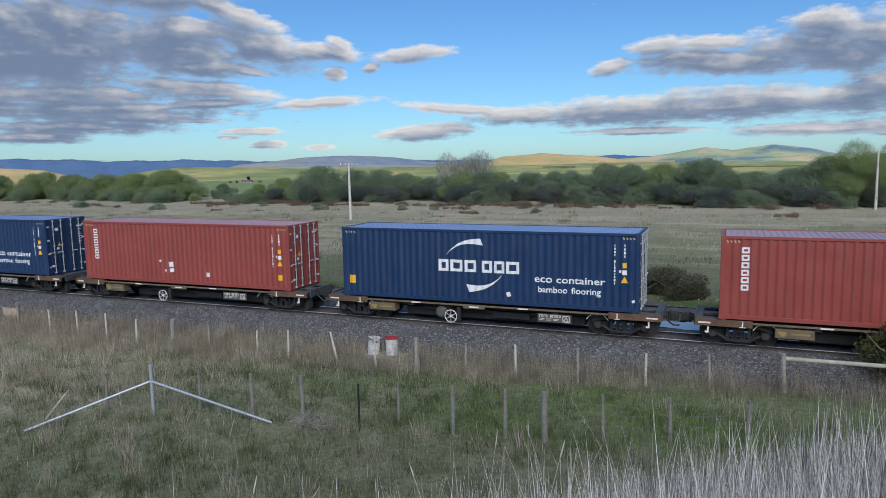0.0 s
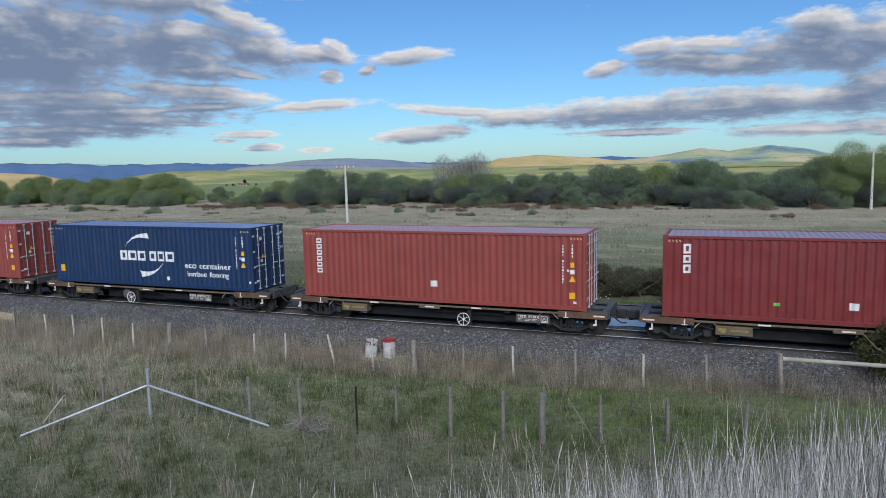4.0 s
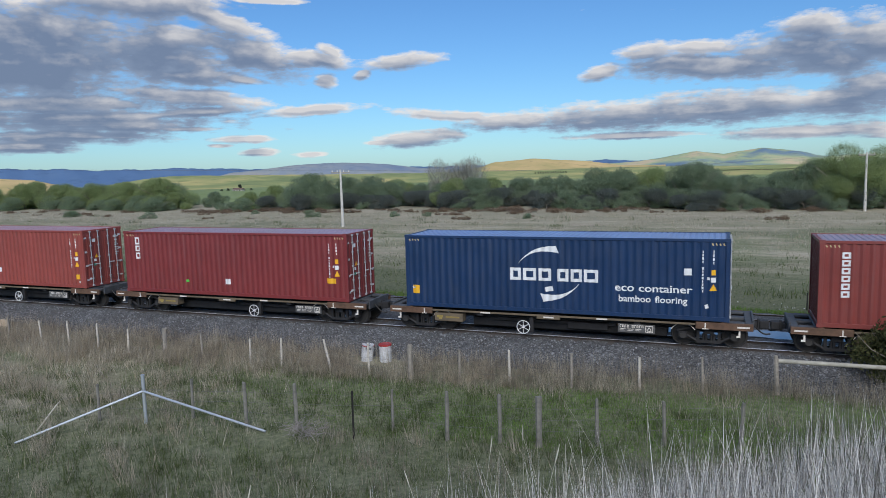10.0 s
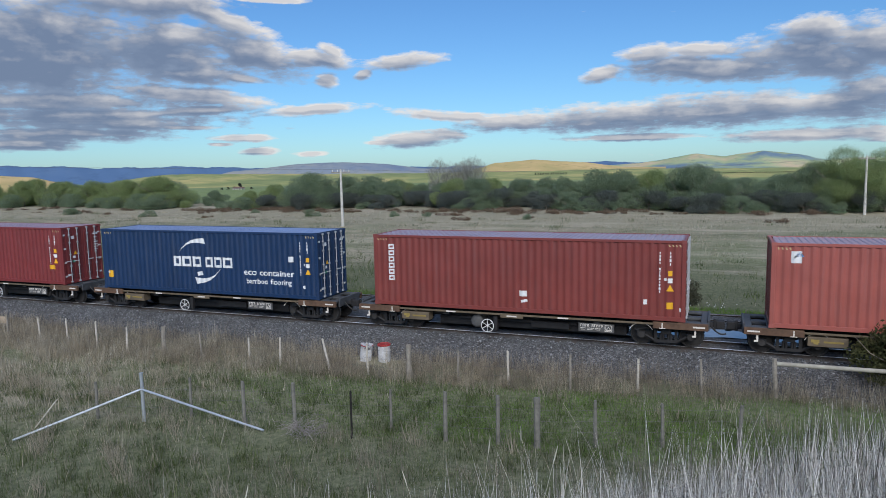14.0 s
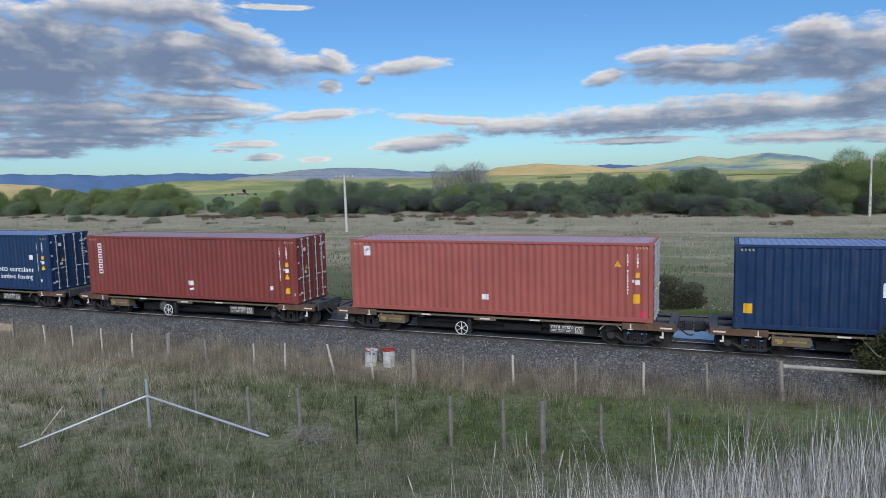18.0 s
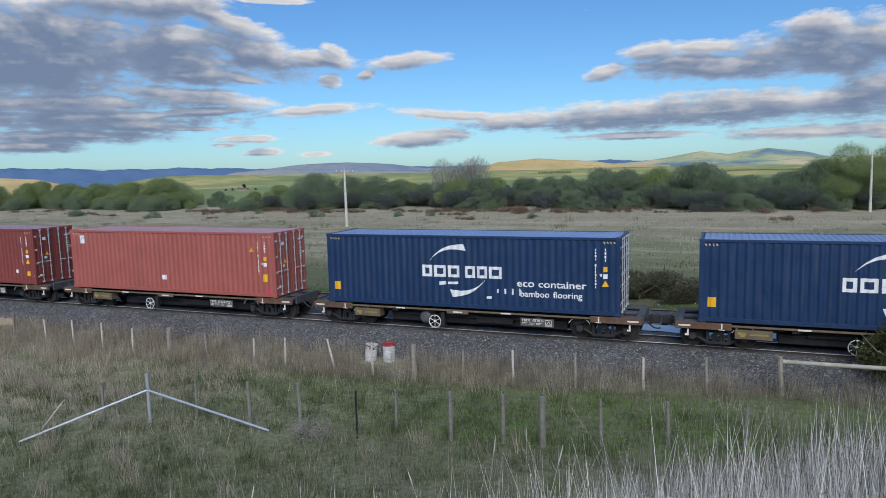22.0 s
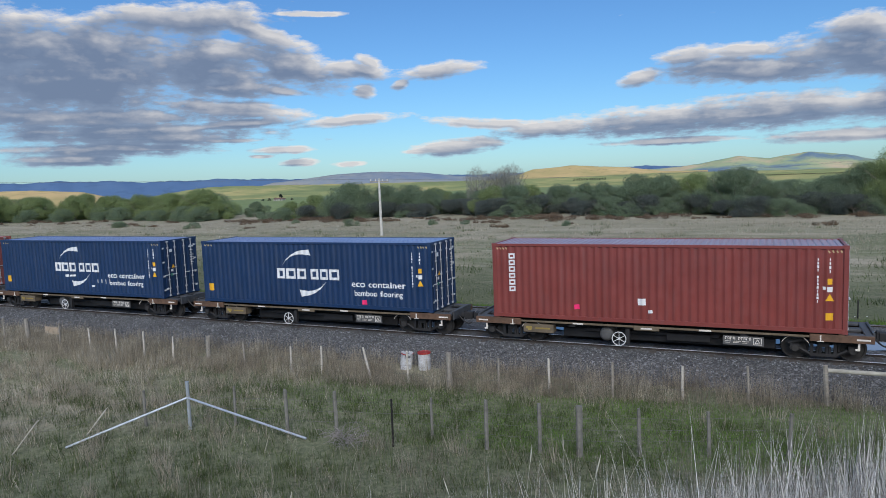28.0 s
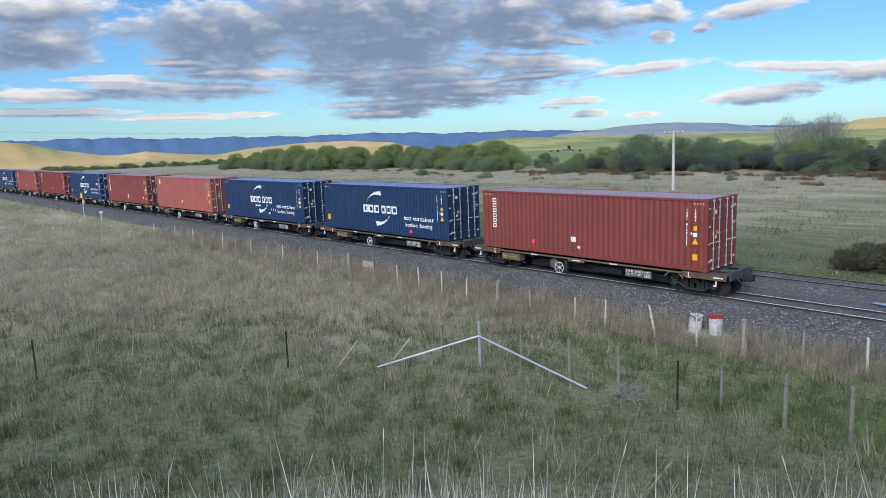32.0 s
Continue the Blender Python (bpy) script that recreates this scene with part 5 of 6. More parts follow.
M_LEAF = leaf_mat("willow_leaves", (0.22, 0.285, 0.12), (0.31, 0.385, 0.17), (0.40, 0.47, 0.23))
M_LEAFDARK = leaf_mat("dull_green_leaves", (0.16, 0.225, 0.145), (0.24, 0.31, 0.195), (0.32, 0.385, 0.25))
# scrub whose dark bluish colour also carries the shade and haze beneath the trees
M_SCRUB = leaf_mat("shade_toned_scrub", (0.10, 0.122, 0.112), (0.155, 0.178, 0.16), (0.21, 0.235, 0.205))
M_GORSE = leaf_mat("rusty_bracken", (0.15, 0.105, 0.075), (0.25, 0.18, 0.125), (0.35, 0.265, 0.19))
M_TWIG = leaf_mat("grey_bare_twigs", (0.30, 0.30, 0.25), (0.45, 0.45, 0.39), (0.60, 0.59, 0.52))
M_BARK = plain("grey_bark", (0.19, 0.165, 0.14), 0.95, 0, 0.35, 3.0)


def leaf_cloud(rng, lobes, count, size, droop=0.5, shell=0.55):
    """Many small leaf sprays round a set of lobes (x, y, z, rx, rz)."""
    lobes = np.array(lobes)
    w = lobes[:, 3] ** 2 * lobes[:, 4]
    pick = rng.choice(len(lobes), count, p=w / w.sum())
    u = rng.normal(size=(count, 3))
    u /= np.linalg.norm(u, axis=1)[:, None]
    r = (shell + (1 - shell) * rng.random(count) ** 0.5) * (1 + 0.14 * rng.normal(size=count))
    L = lobes[pick]
    c = L[:, :3] + u * r[:, None] * np.stack([L[:, 3], L[:, 3], L[:, 4]], 1)
    c[:, 2] = np.maximum(c[:, 2], 0.15 + 0.3 * rng.random(count))
    a = rng.normal(size=(count, 3))
    a[:, 2] -= droop
    a /= np.linalg.norm(a, axis=1)[:, None]
    b = np.cross(a, rng.normal(size=(count, 3)))
    b /= np.linalg.norm(b, axis=1)[:, None] + 1e-9
    s = size * rng.uniform(0.6, 1.4, count)[:, None]
    v = np.concatenate([c + a * s, c + b * s * 0.42, c - a * s, c - b * s * 0.42], 1).reshape(-1, 3)
    f = np.arange(count * 4).reshape(-1, 4)
    return v, f


def limbs(rng, h, spread, n, r):
    bm = bmesh.new()
    rod(bm, (0, 0, -0.3), (0.1, 0, h * 0.25), r, r * 0.8, 8)
    for i in range(n):
        a = 2 * math.pi * (i + rng.random() * 0.6) / n
        p = Vector((0.1, 0, h * rng.uniform(0.12, 0.3)))
        rr = r * 0.55
        for k in range(3):
            q = p + Vector((math.cos(a) * spread * rng.uniform(0.18, 0.34), math.sin(a) * spread * rng.uniform(0.18, 0.34), h * rng.uniform(0.16, 0.26)))
            rod(bm, p, q, rr, rr * 0.6, 5)
            p, rr = q, rr * 0.6
            a += rng.uniform(-0.6, 0.6)
    return bm


def tree_model(seed, h, wide, leaves, m, count, size, droop, say, cat="tree", name="tree", low=0.0):
    rng = np.random.default_rng(seed)
    root = tagged(new(name), say, cat)
    part("trunk", limbs(rng, h * 0.92, wide * 0.55, 6, 0.05 * h * 0.6), M_BARK, root)
    lob = []
    for i in range(leaves):
        a, d = rng.uniform(0, 6.28), rng.random() ** 0.6 * wide * 0.5
        z = h * (low + (0.82 - low) * rng.random()) * (1 - 0.35 * (d / (wide * 0.5)) ** 2)
        rr = wide * rng.uniform(0.08, 0.2)
        lob.append((math.cos(a) * d, math.sin(a) * d, max(z, 0.4), rr, rr * rng.uniform(0.6, 0.95)))
    lob.append((0, 0, h * 0.78, wide * 0.22, h * 0.2))
    v, f = leaf_cloud(rng, lob, count, size, droop)
    v[:, 2] *= h / np.percentile(v[:, 2], 99.7)
    child("crown", mesh_arrays("crown", v, f), m, root)
    return root


MODELS = [tree_model(20 + i, 6.0, 8.5 + i % 3, 30, M_LEAF if i < 3 else M_LEAFDARK, 36000, 0.095, 0.7, "rounded yellow-green willow with a low crown" if i < 3 else "dull green bushy tree with a low crown", "tree", "tree", 0.12) for i in range(6)]
SCRUBS = [tree_model(40 + i, 2.4, 6.0, 9, M_SCRUB if i == 1 else M_LEAFDARK, 12000, 0.06, 0.2, "low dark scrub at the foot of the trees", "bush", "bush", 0.05) for i in range(2)]
BRACKEN = tree_model(50, 0.9, 5.0, 8, M_GORSE, 2600, 0.08, 0.0, "low rusty brown bracken at the field's edge", "bush", "bush", 0.05)
BIG = tree_model(60, 8.6, 10.0, 30, M_LEAF, 80000, 0.06, 0.6, "tall green tree with an open pale-limbed crown", "tree", "tree", 0.2)


def bare_tree(seed):
    rng = np.random.default_rng(seed)
    root = tagged(new("bare_tree"), "bare grey tree with fine upright twigs", "tree", "bare trees behind the willows")
    part("trunk", limbs(rng, 7.4, 3.6, 7, 0.17), M_BARK, root)
    n = 1900
    a, d = rng.uniform(0, 6.28, n), rng.random(n) ** 0.5 * 2.2
    z = rng.uniform(2.0, 8.0, n) * (1 - 0.04 * d ** 2)
    c = np.stack([np.cos(a) * d, np.sin(a) * d, z], 1)
    up = rng.normal(size=(n, 3)) * 0.5 + np.array([0, 0, 1.2])
    up /= np.linalg.norm(up, axis=1)[:, None]
    up *= rng.uniform(0.25, 0.7, n)[:, None]
    w = np.cross(up, rng.normal(size=(n, 3)))
    w /= np.linalg.norm(w, axis=1)[:, None]
    w *= 0.02
    v = np.concatenate([c - w, c + w, c + up], 1).reshape(-1, 3)
    child("crown", mesh_arrays("crown", v, np.arange(n * 3).reshape(-1, 3)), M_TWIG, root)
    return root


# height of the tree belt along the track
BELT_X = [-230, -188, -169, -150, -140, -131, -123, -118, -106, -100.5, -99.5, -86, -85, -80, -75, -58, -52, -46, -35, -30, -20, -14, -4, 0, 5, 9, 13, 19, 40]
BELT_H = [4.5, 5.6, 6.2, 6.0, 6.3, 4.8, 5.7, 4.6, 6.4, 5.6, 1.2, 1.2, 2.7, 3.6, 6.9, 6.0, 4.2, 4.6, 5.2, 4.8, 6.1, 6.9, 6.4, 5.2, 4.3, 5.2, 6.6, 7.6, 7.0]
rb = random.Random(8)


def put(model, x, y, s, squash=1.0):
    return copy_thing(model, pose(x, y, gz1(x, y) - 0.05, 0, 0, rb.uniform(0, 360)) @ Matrix.Diagonal((s * squash, s * squash, s, 1)))


x = -205.0
while x < 44:
    h = float(np.interp(x, BELT_X, BELT_H))
    y = 112 + rb.uniform(-3, 6) - (10 if x < -150 else 0)
    if h > 2.5:
        i = rb.randrange(3) if x < -70 else rb.choice((0, 3, 4, 5, 3, 4))
        hh = h * rb.uniform(0.86, 1.03)
        put(MODELS[i], x, y, hh / 6.0, rb.uniform(0.85, 1.1))
        if rb.random() < 0.8:
            put(MODELS[rb.randrange(2, 6)], x + rb.uniform(-3, 3), y + rb.uniform(6, 13), hh * rb.uniform(0.8, 1.0) / 6.0, 1.1)
        put(SCRUBS[1 if x > -70 else 0], x + rb.uniform(-2, 0), y - rb.uniform(3.0, 4.5), rb.uniform(0.9, 1.4) * (1 if x > -70 else 0.75))
        put(SCRUBS[rb.randrange(2) if x > -90 else 0], x + rb.uniform(0, 3), y - rb.uniform(3.5, 5.5), rb.uniform(0.8, 1.3))
    else:
        put(SCRUBS[0], x, y - 2, 0.5)
    x += rb.uniform(3.6, 5.6)
for xx, yy, s in ((15.5, 109, 1.0), (20.5, 111, 0.97), (12.0, 112, 0.78), (27, 112, 0.95), (35, 110, 0.9)):
    put(BIG, xx, yy, s)
BARE = [bare_tree(70), bare_tree(71)]
for k in range(7):
    copy_thing(BARE[k % 2], pose(-50.0 + k * 1.35 + rb.uniform(-0.5, 0.5), 124 + rb.uniform(-2, 3), -0.8, 0, 0, rb.uniform(0, 360)) @ Matrix.Diagonal((1, 1, rb.uniform(0.98, 1.12), 1)))
for b in BARE:
    b.matrix_basis = pose(-46 + (2 if b is BARE[1] else 0), 126, -0.8)
x = -150.0
while x < 36:
    if -88 < x < -4 or rb.random() < 0.25:
        put(BRACKEN, x, 102 + rb.uniform(-3, 2), rb.uniform(0.4, 0.95), rb.uniform(0.6, 1.2))
    if rb.random() < 0.35:
        put(BRACKEN, x + 1.5, 95 + rb.uniform(-8, 4), rb.uniform(0.3, 0.7), rb.uniform(0.4, 0.9))
    x += rb.uniform(1.7, 3.6)
# the first of each model stands in the belt as well
for k, mdl in enumerate(MODELS):
    mdl.matrix_basis = pose(-196 + 17 * k, 117 + (k % 2) * 4, -0.8) @ Matrix.Diagonal((0.85, 0.85, 0.85, 1))
BIG.matrix_basis = pose(42, 114, -0.8)
SCRUBS[0].matrix_basis, SCRUBS[1].matrix_basis, BRACKEN.matrix_basis = pose(-160, 97, -0.8), pose(-172, 96, -0.8), pose(-155, 92, -0.8)
# scattered shrubs far off on the plain
for k in range(66):
    if k % 11 in (4, 9):
        continue
    a, d = radians(-77 + 0.31 * k + rb.uniform(-0.15, 0.15)), 420 + rb.uniform(-25, 35)
    put(MODELS[k % 6], d * math.sin(a), d * math.cos(a), rb.uniform(0.3, 0.62), 1.5)
for k in range(26):
    put(MODELS[k % 6], -330 - 11 * k + rb.uniform(-5, 5), 176 + rb.uniform(-8, 30) + k * 1.5, rb.uniform(0.2, 0.4), 1.5)
# dark conifers: a windbreak on the farm slope, a hedge under the hills, single trees behind the willows
M_PINE = leaf_mat("dark_conifer_needles", (0.045, 0.062, 0.05), (0.075, 0.095, 0.072), (0.11, 0.13, 0.095))
PINE = tree_model(90, 6.0, 4.6, 16, M_PINE, 15000, 0.09, 0.2, "dark conifer on the far farm slope", "tree", "tree", 0.05)
PINE.matrix_basis = pose(-187.5, 244.0, gz1(-187.5, 244)) @ Matrix.Diagonal((0.6, 0.6, 0.42, 1))


def pine(bearing, d, z, s, squash=1.0):
    a = radians(bearing)
    copy_thing(PINE, pose(d * math.sin(a), d * math.cos(a), z, 0, 0, rb.uniform(0, 360)) @ Matrix.Diagonal((s * squash, s * squash, s, 1)))


for k in range(13):
    pine(-14.0 + 0.2 * k + rb.uniform(-0.03, 0.03), 600, -2.6, rb.uniform(0.66, 0.76), 0.72)
for k in range(40):
    pine(-0.4 + 0.14 * k, 610 + rb.uniform(-6, 6), -3.6, rb.uniform(0.3, 0.42), 1.6)
for bearing, d, s in ((-46.9, 200, 0.75), (-46.3, 205, 0.6), (-42.7, 215, 1.05), (-42.2, 212, 0.85), (-25.6, 180, 0.95), (-25.0, 176, 1.05), (-24.3, 178, 1.0), (-17.2, 185, 0.95), (-16.6, 188, 1.1), (-16.0, 184, 0.9), (-15.1, 186, 0.7)):
    pine(bearing, d, gz1(d * math.sin(radians(bearing)), d * math.cos(radians(bearing))), s * 0.58, 1.5)
for k in range(8):
    put(SCRUBS[0], rb.uniform(-110, 10), rb.uniform(84, 98), rb.uniform(0.25, 0.5))

# bushes beside the line
DENSE = tree_model(80, 1.55, 3.4, 14, leaf_mat("bramble_leaves", (0.09, 0.095, 0.06), (0.15, 0.15, 0.10), (0.22, 0.21, 0.15)), 11000, 0.05, 0.1, "dense dark bramble thicket beside the second track", "bush", "bush", 0.05)
DENSE.matrix_basis = pose(-2.6, 37.2, gz1(-2.6, 37.2) - 0.05)
for xx, yy, s in ((-4.0, 37.2, 0.82), (-12.3, 38.0, 0.62), (-11.2, 37.8, 0.78), (-9.9, 38.3, 0.85), (-8.6, 37.9, 0.8), (-7.3, 38.3, 0.9), (-5.8, 37.8, 0.85), (-11.8, 39.2, 0.8), (-10.5, 39.4, 0.85), (-9.2, 39.4, 0.9), (-8.0, 39.3, 0.85), (-6.5, 39.4, 0.9), (-5.0, 39.2, 0.85), (-3.4, 38.8, 0.8)):
    put(DENSE, xx, yy, s)
GORSE = tree_model(81, 1.5, 2.6, 10, leaf_mat("olive_gorse", (0.05, 0.062, 0.03), (0.10, 0.115, 0.05), (0.17, 0.17, 0.08)), 9000, 0.045, -0.4, "spiky olive green gorse bush by the timber rail", "bush", "bush", 0.1)
GORSE.matrix_basis = pose(5.5, 24.5, gz1(5.5, 24.5) - 0.05) @ Matrix.Diagonal((1.6, 1.0, 1.5, 1))
put(GORSE, 7.9, 24.4, 1.4)
# a heap of cut branches in the paddock
rng = np.random.default_rng(9)
bm = bmesh.new()
for i in range(110):
    a, d = rng.uniform(0, 6.28), rng.random() ** 0.7 * 0.42
    p = Vector((math.cos(a) * d * 1.2, math.sin(a) * d, rng.uniform(0.02, 0.35)))
    dr = Vector((rng.normal(), rng.normal(), abs(rng.normal()) * 0.5)).normalized()
    q = p + dr * rng.uniform(0.15, 0.4)
    s = q + (dr + Vector((0, 0, -0.6))) * rng.uniform(0.08, 0.22)
    tube(bm, [p, q, s], 0.005, 4)
heap = tagged(part("branch_heap", bm, M_BRANCH), "loose heap of pale cut branches in the grass", "branches", kind="stuff")
heap.location = (-10.35, 15.6, gz1(-10.35, 15.6) + 0.12)
# farmhouse far beyond the willows
house = tagged(new("farmhouse"), "small far white farmhouse with a brown roof", "house")
house.location, house.scale = (-185, 240, -1.9), (0.45, 0.4, 0.36)
M_ROOF = plain("brown_roof", (0.16, 0.10, 0.085), 0.8)
part("wall", boxes((-5, 5, -3, 3, 0, 2.4)), M_PALEPOST, house)
bm = bmesh.new()
vs = [bm.verts.new(c) for c in ((-5.4, -3.4, 2.35), (5.4, -3.4, 2.35), (5.4, 3.4, 2.35), (-5.4, 3.4, 2.35), (-4.6, 0, 4.0), (4.6, 0, 4.0))]
for f in ((0, 1, 5, 4), (2, 3, 4, 5), (1, 2, 5), (3, 0, 4), (3, 2, 1, 0)):
    bm.faces.new([vs[i] for i in f])
part("roof", bm, M_ROOF, house)
for k in (-3, 0, 3):
    part("window", boxes((k - 0.6, k + 0.6, -3.03, -2.98, 1.0, 2.0)), M_BLACK, house)
for xx, yy, s in ((-192, 242, 0.42), (-189.5, 243, 0.5), (-196, 243, 0.34), (-181, 243, 0.36)):
    put(PINE, xx, yy, s, 1.3)

# ---- grass ----


def grass_mat(name, stops, patch, through=0.45, gap=0.5, blend=0.75):
    def build(k):
        co = k.t.nodes.new("ShaderNodeNewGeometry").outputs["Position"]
        col = k.ramp(k.island(), *stops)
        n = k.noise(0.3, 4, 0.65, co)
        n2 = k.noise(2.2, 4, 0.65, co)
        col = k.mix(k.ramp(n, (0.44, 0.0), (0.58, blend)), col, patch)
        leafy(k, k.mix(k.ramp(n2, (0.4, 0.0), (0.6, blend * 0.93)), col, dark(patch, gap)), through)
    return mat(name, build)


M_DRY = grass_mat("dry_straw_grass", ((0.0, (0.20, 0.175, 0.14)), (0.5, (0.43, 0.39, 0.315)), (1.0, (0.70, 0.65, 0.54))), (0.32, 0.28, 0.225))
M_STRAW = grass_mat("pale_straw_grass", ((0.0, (0.33, 0.295, 0.23)), (0.5, (0.64, 0.58, 0.46)), (1.0, (0.90, 0.84, 0.71))), (0.56, 0.49, 0.38))
M_GREEN = grass_mat("green_grass", ((0.0, (0.065, 0.095, 0.036)), (0.6, (0.15, 0.205, 0.075)), (1.0, (0.28, 0.33, 0.145))), (0.105, 0.14, 0.06))
M_LUSH = grass_mat("lush_short_grass", ((0.0, (0.10, 0.20, 0.03)), (0.6, (0.19, 0.36, 0.055)), (1.0, (0.30, 0.47, 0.11))), (0.15, 0.25, 0.06), 0.45, 0.6)
M_FIELD = grass_mat("grey_green_pasture", ((0.0, (0.20, 0.215, 0.125)), (0.6, (0.36, 0.375, 0.235)), (1.0, (0.58, 0.565, 0.41))), (0.30, 0.305, 0.205))
M_PALE = grass_mat("bleached_grass_stems", ((0.0, (0.07, 0.066, 0.055)), (0.36, (0.24, 0.225, 0.20)), (0.62, (0.80, 0.775, 0.74)), (1.0, (0.98, 0.96, 0.93))), (0.70, 0.67, 0.64), 0.25, 0.45, 0.22)


def blades(rng, x, y, h, w, bend, segs=1):
    """Tapered bent blades that stand on the ground at (x, y)."""
    n = len(x)
    z = ground_z(x, y) - 0.03
    a = rng.uniform(0, 2 * np.pi, n)
    dx, dy = np.cos(a), np.sin(a)
    la = rng.uniform(0, 2 * np.pi, n)
    lx, ly = np.cos(la) * bend * h, np.sin(la) * bend * h
    base = np.stack([x, y, z], 1)
    side = np.stack([dx * w / 2, dy * w / 2, np.zeros(n)], 1)
    if segs == 1:
        tip = base + np.stack([lx, ly, h], 1)
        v = np.concatenate([base - side, base + side, tip], 1).reshape(-1, 3)
        return v, np.arange(n * 3).reshape(-1, 3)
    mid = base + np.stack([lx * 0.35, ly * 0.35, h * 0.6], 1)
    tip = base + np.stack([lx, ly, h * (1 - 0.25 * np.abs(bend))], 1)
    v = np.concatenate([base - side, base + side, mid + side * 0.8, mid - side * 0.8, tip], 1).reshape(-1, 3)
    k = np.arange(n)[:, None] * 5
    f = np.concatenate([k + np.array([[0, 1, 2, 3]])], 0)
    f2 = k + np.array([[3, 2, 4]])
    return v, [tuple(r) for r in f] + [tuple(r) for r in f2]


def clumped(rng, n, x0, x1, y0, y1, per=14, spread=0.16):
    m = max(1, n // per)
    cx, cy = rng.uniform(x0, x1, m), rng.uniform(y0, y1, m)
    i = rng.integers(0, m, n)
    return cx[i] + rng.normal(0, spread, n), cy[i] + rng.normal(0, spread, n), rng.uniform(0.45, 1.4, m)[i]


def stuff(name, v, f, m, say):
    return tagged(child(name, mesh_arrays(name, v, f), m), say, "grass", kind="stuff")


def patchy(x, y):
    return 0.5 + 0.5 * np.sin(x * 0.45 + 1.7 * np.sin(y * 0.31 + 0.4)) * np.sin(y * 0.62 + 1.1 * np.sin(x * 0.27))


def clear_bank(x, y):
    return BANK[0] * x + BANK[1] * y > 9.5


def trodden(x, y):
    """The grass is thin in front of the drums."""
    return (np.hypot((x + 11.7) / 0.9, (y - 22.6) / 0.8) < 1) & (rng.random(len(x)) < 0.75)


def strip_edge(x):
    """Near edge of the tall dry grass, just before the railway fence."""
    return np.interp(x, [-60, -16, -9, 2], [20.4, 20.7, 21.15, 22.7])


rng = np.random.default_rng(21)
# tall dry strip along the ballast
x, y, k = clumped(rng, 62000, -62, 9, 20.4, 23.9)
keep = (y < 23.9 - 0.35 * rng.random(len(x))) & (y > strip_edge(x) - 0.7 * rng.random(len(x)) ** 2) & ~trodden(x, y)
x, y, k = x[keep], y[keep], k[keep]
hgt = k * rng.uniform(0.35, 0.85, len(x)) * np.interp(x, [-40, -28, -8, 0], [0.75, 0.9, 0.95, 1.15])
stuff("tall_dry_grass", *blades(rng, x, y, hgt, rng.uniform(0.006, 0.014, len(x)), rng.uniform(0.05, 0.4, len(x))), M_DRY, "tall dry straw-brown grass beside the ballast")
x, y, k = clumped(rng, 30000, -58, 8, 20.7, 23.3, 50, 0.15)
keep = (y > strip_edge(x)) & ~trodden(x, y)
x, y, k = x[keep], y[keep], k[keep]
stuff("tall_straw_grass", *blades(rng, x, y, k * rng.uniform(0.35, 0.85, len(x)), rng.uniform(0.006, 0.015, len(x)), rng.uniform(0.05, 0.4, len(x))), M_STRAW, "tall pale straw grass along the railway fence")
# paddock: dry tussocks and green grass
x, y, k = clumped(rng, 190000, -58, 9, 1, 20.8, 45, 0.2)
p = patchy(x, y)
qq = BANK[0] * x + BANK[1] * y
lushy = (y > 17.6 + 0.12 * (x + 4)) & (x > -15) & (rng.random(len(x)) < 0.75)
keep = clear_bank(x, y) & (rng.random(len(x)) < np.interp(qq, [10, 14, 17, 20, 26, 29], [0.25, 0.35, 0.5, 0.3, 0.35, 0.35]) * (0.3 + 0.7 * p)) & ~lushy
x, y, k = x[keep], y[keep], k[keep]
hgt = k * rng.uniform(0.15, 0.62, len(x)) * (0.7 + 0.6 * patchy(x * 2.3, y * 2.1))
stuff("dry_tussock_grass", *blades(rng, x, y, hgt, rng.uniform(0.006, 0.013, len(x)), rng.uniform(0.1, 0.55, len(x))), M_DRY, "dry grey-brown tussock grass in the paddock")
# pale straw tufts, thick on the flat ground towards the railway fence, thin near the bank
x, y, k = clumped(rng, 210000, -60, 6, 1, 21.4, 80, 0.22)
qq = BANK[0] * x + BANK[1] * y
lushy = (y > 17.4 + 0.12 * (x + 4)) & (x > -15) & (rng.random(len(x)) < 0.9)
keep = clear_bank(x, y) & (rng.random(len(x)) < np.interp(qq, [12, 19, 23, 27, 31], [0.015, 0.03, 0.14, 0.5, 1.0]) * (0.45 + 0.55 * patchy(x * 1.3 + 4, y * 1.2))) & ~lushy
x, y, k = x[keep], y[keep], k[keep]
stuff("straw_tuft_grass", *blades(rng, x, y, k * rng.uniform(0.2, 0.68, len(x)), rng.uniform(0.009, 0.022, len(x)), rng.uniform(0.1, 0.6, len(x))), M_STRAW, "pale straw grass tufts in the paddock")
# single tall tussocks that stand out bright
x, y, k = clumped(rng, 50000, -60, 4, 2, 22.6, 75, 0.27)
qq = BANK[0] * x + BANK[1] * y
keep = clear_bank(x, y) & (np.floor(x * 1.7 + y * 2.3) % 5 < np.interp(qq, [12, 19, 24, 30], [0.3, 0.9, 2.0, 4.0])) & ~((y > 17.2 + 0.12 * (x + 4)) & (y < 20.6) & (x > -15)) & ~trodden(x, y)
x, y, k = x[keep], y[keep], k[keep]
M_TUSSOCK = grass_mat("bright_straw_tussock", ((0.0, (0.32, 0.285, 0.22)), (0.5, (0.56, 0.505, 0.40)), (1.0, (0.78, 0.72, 0.60))), (0.50, 0.445, 0.35), 0.5, 0.7)
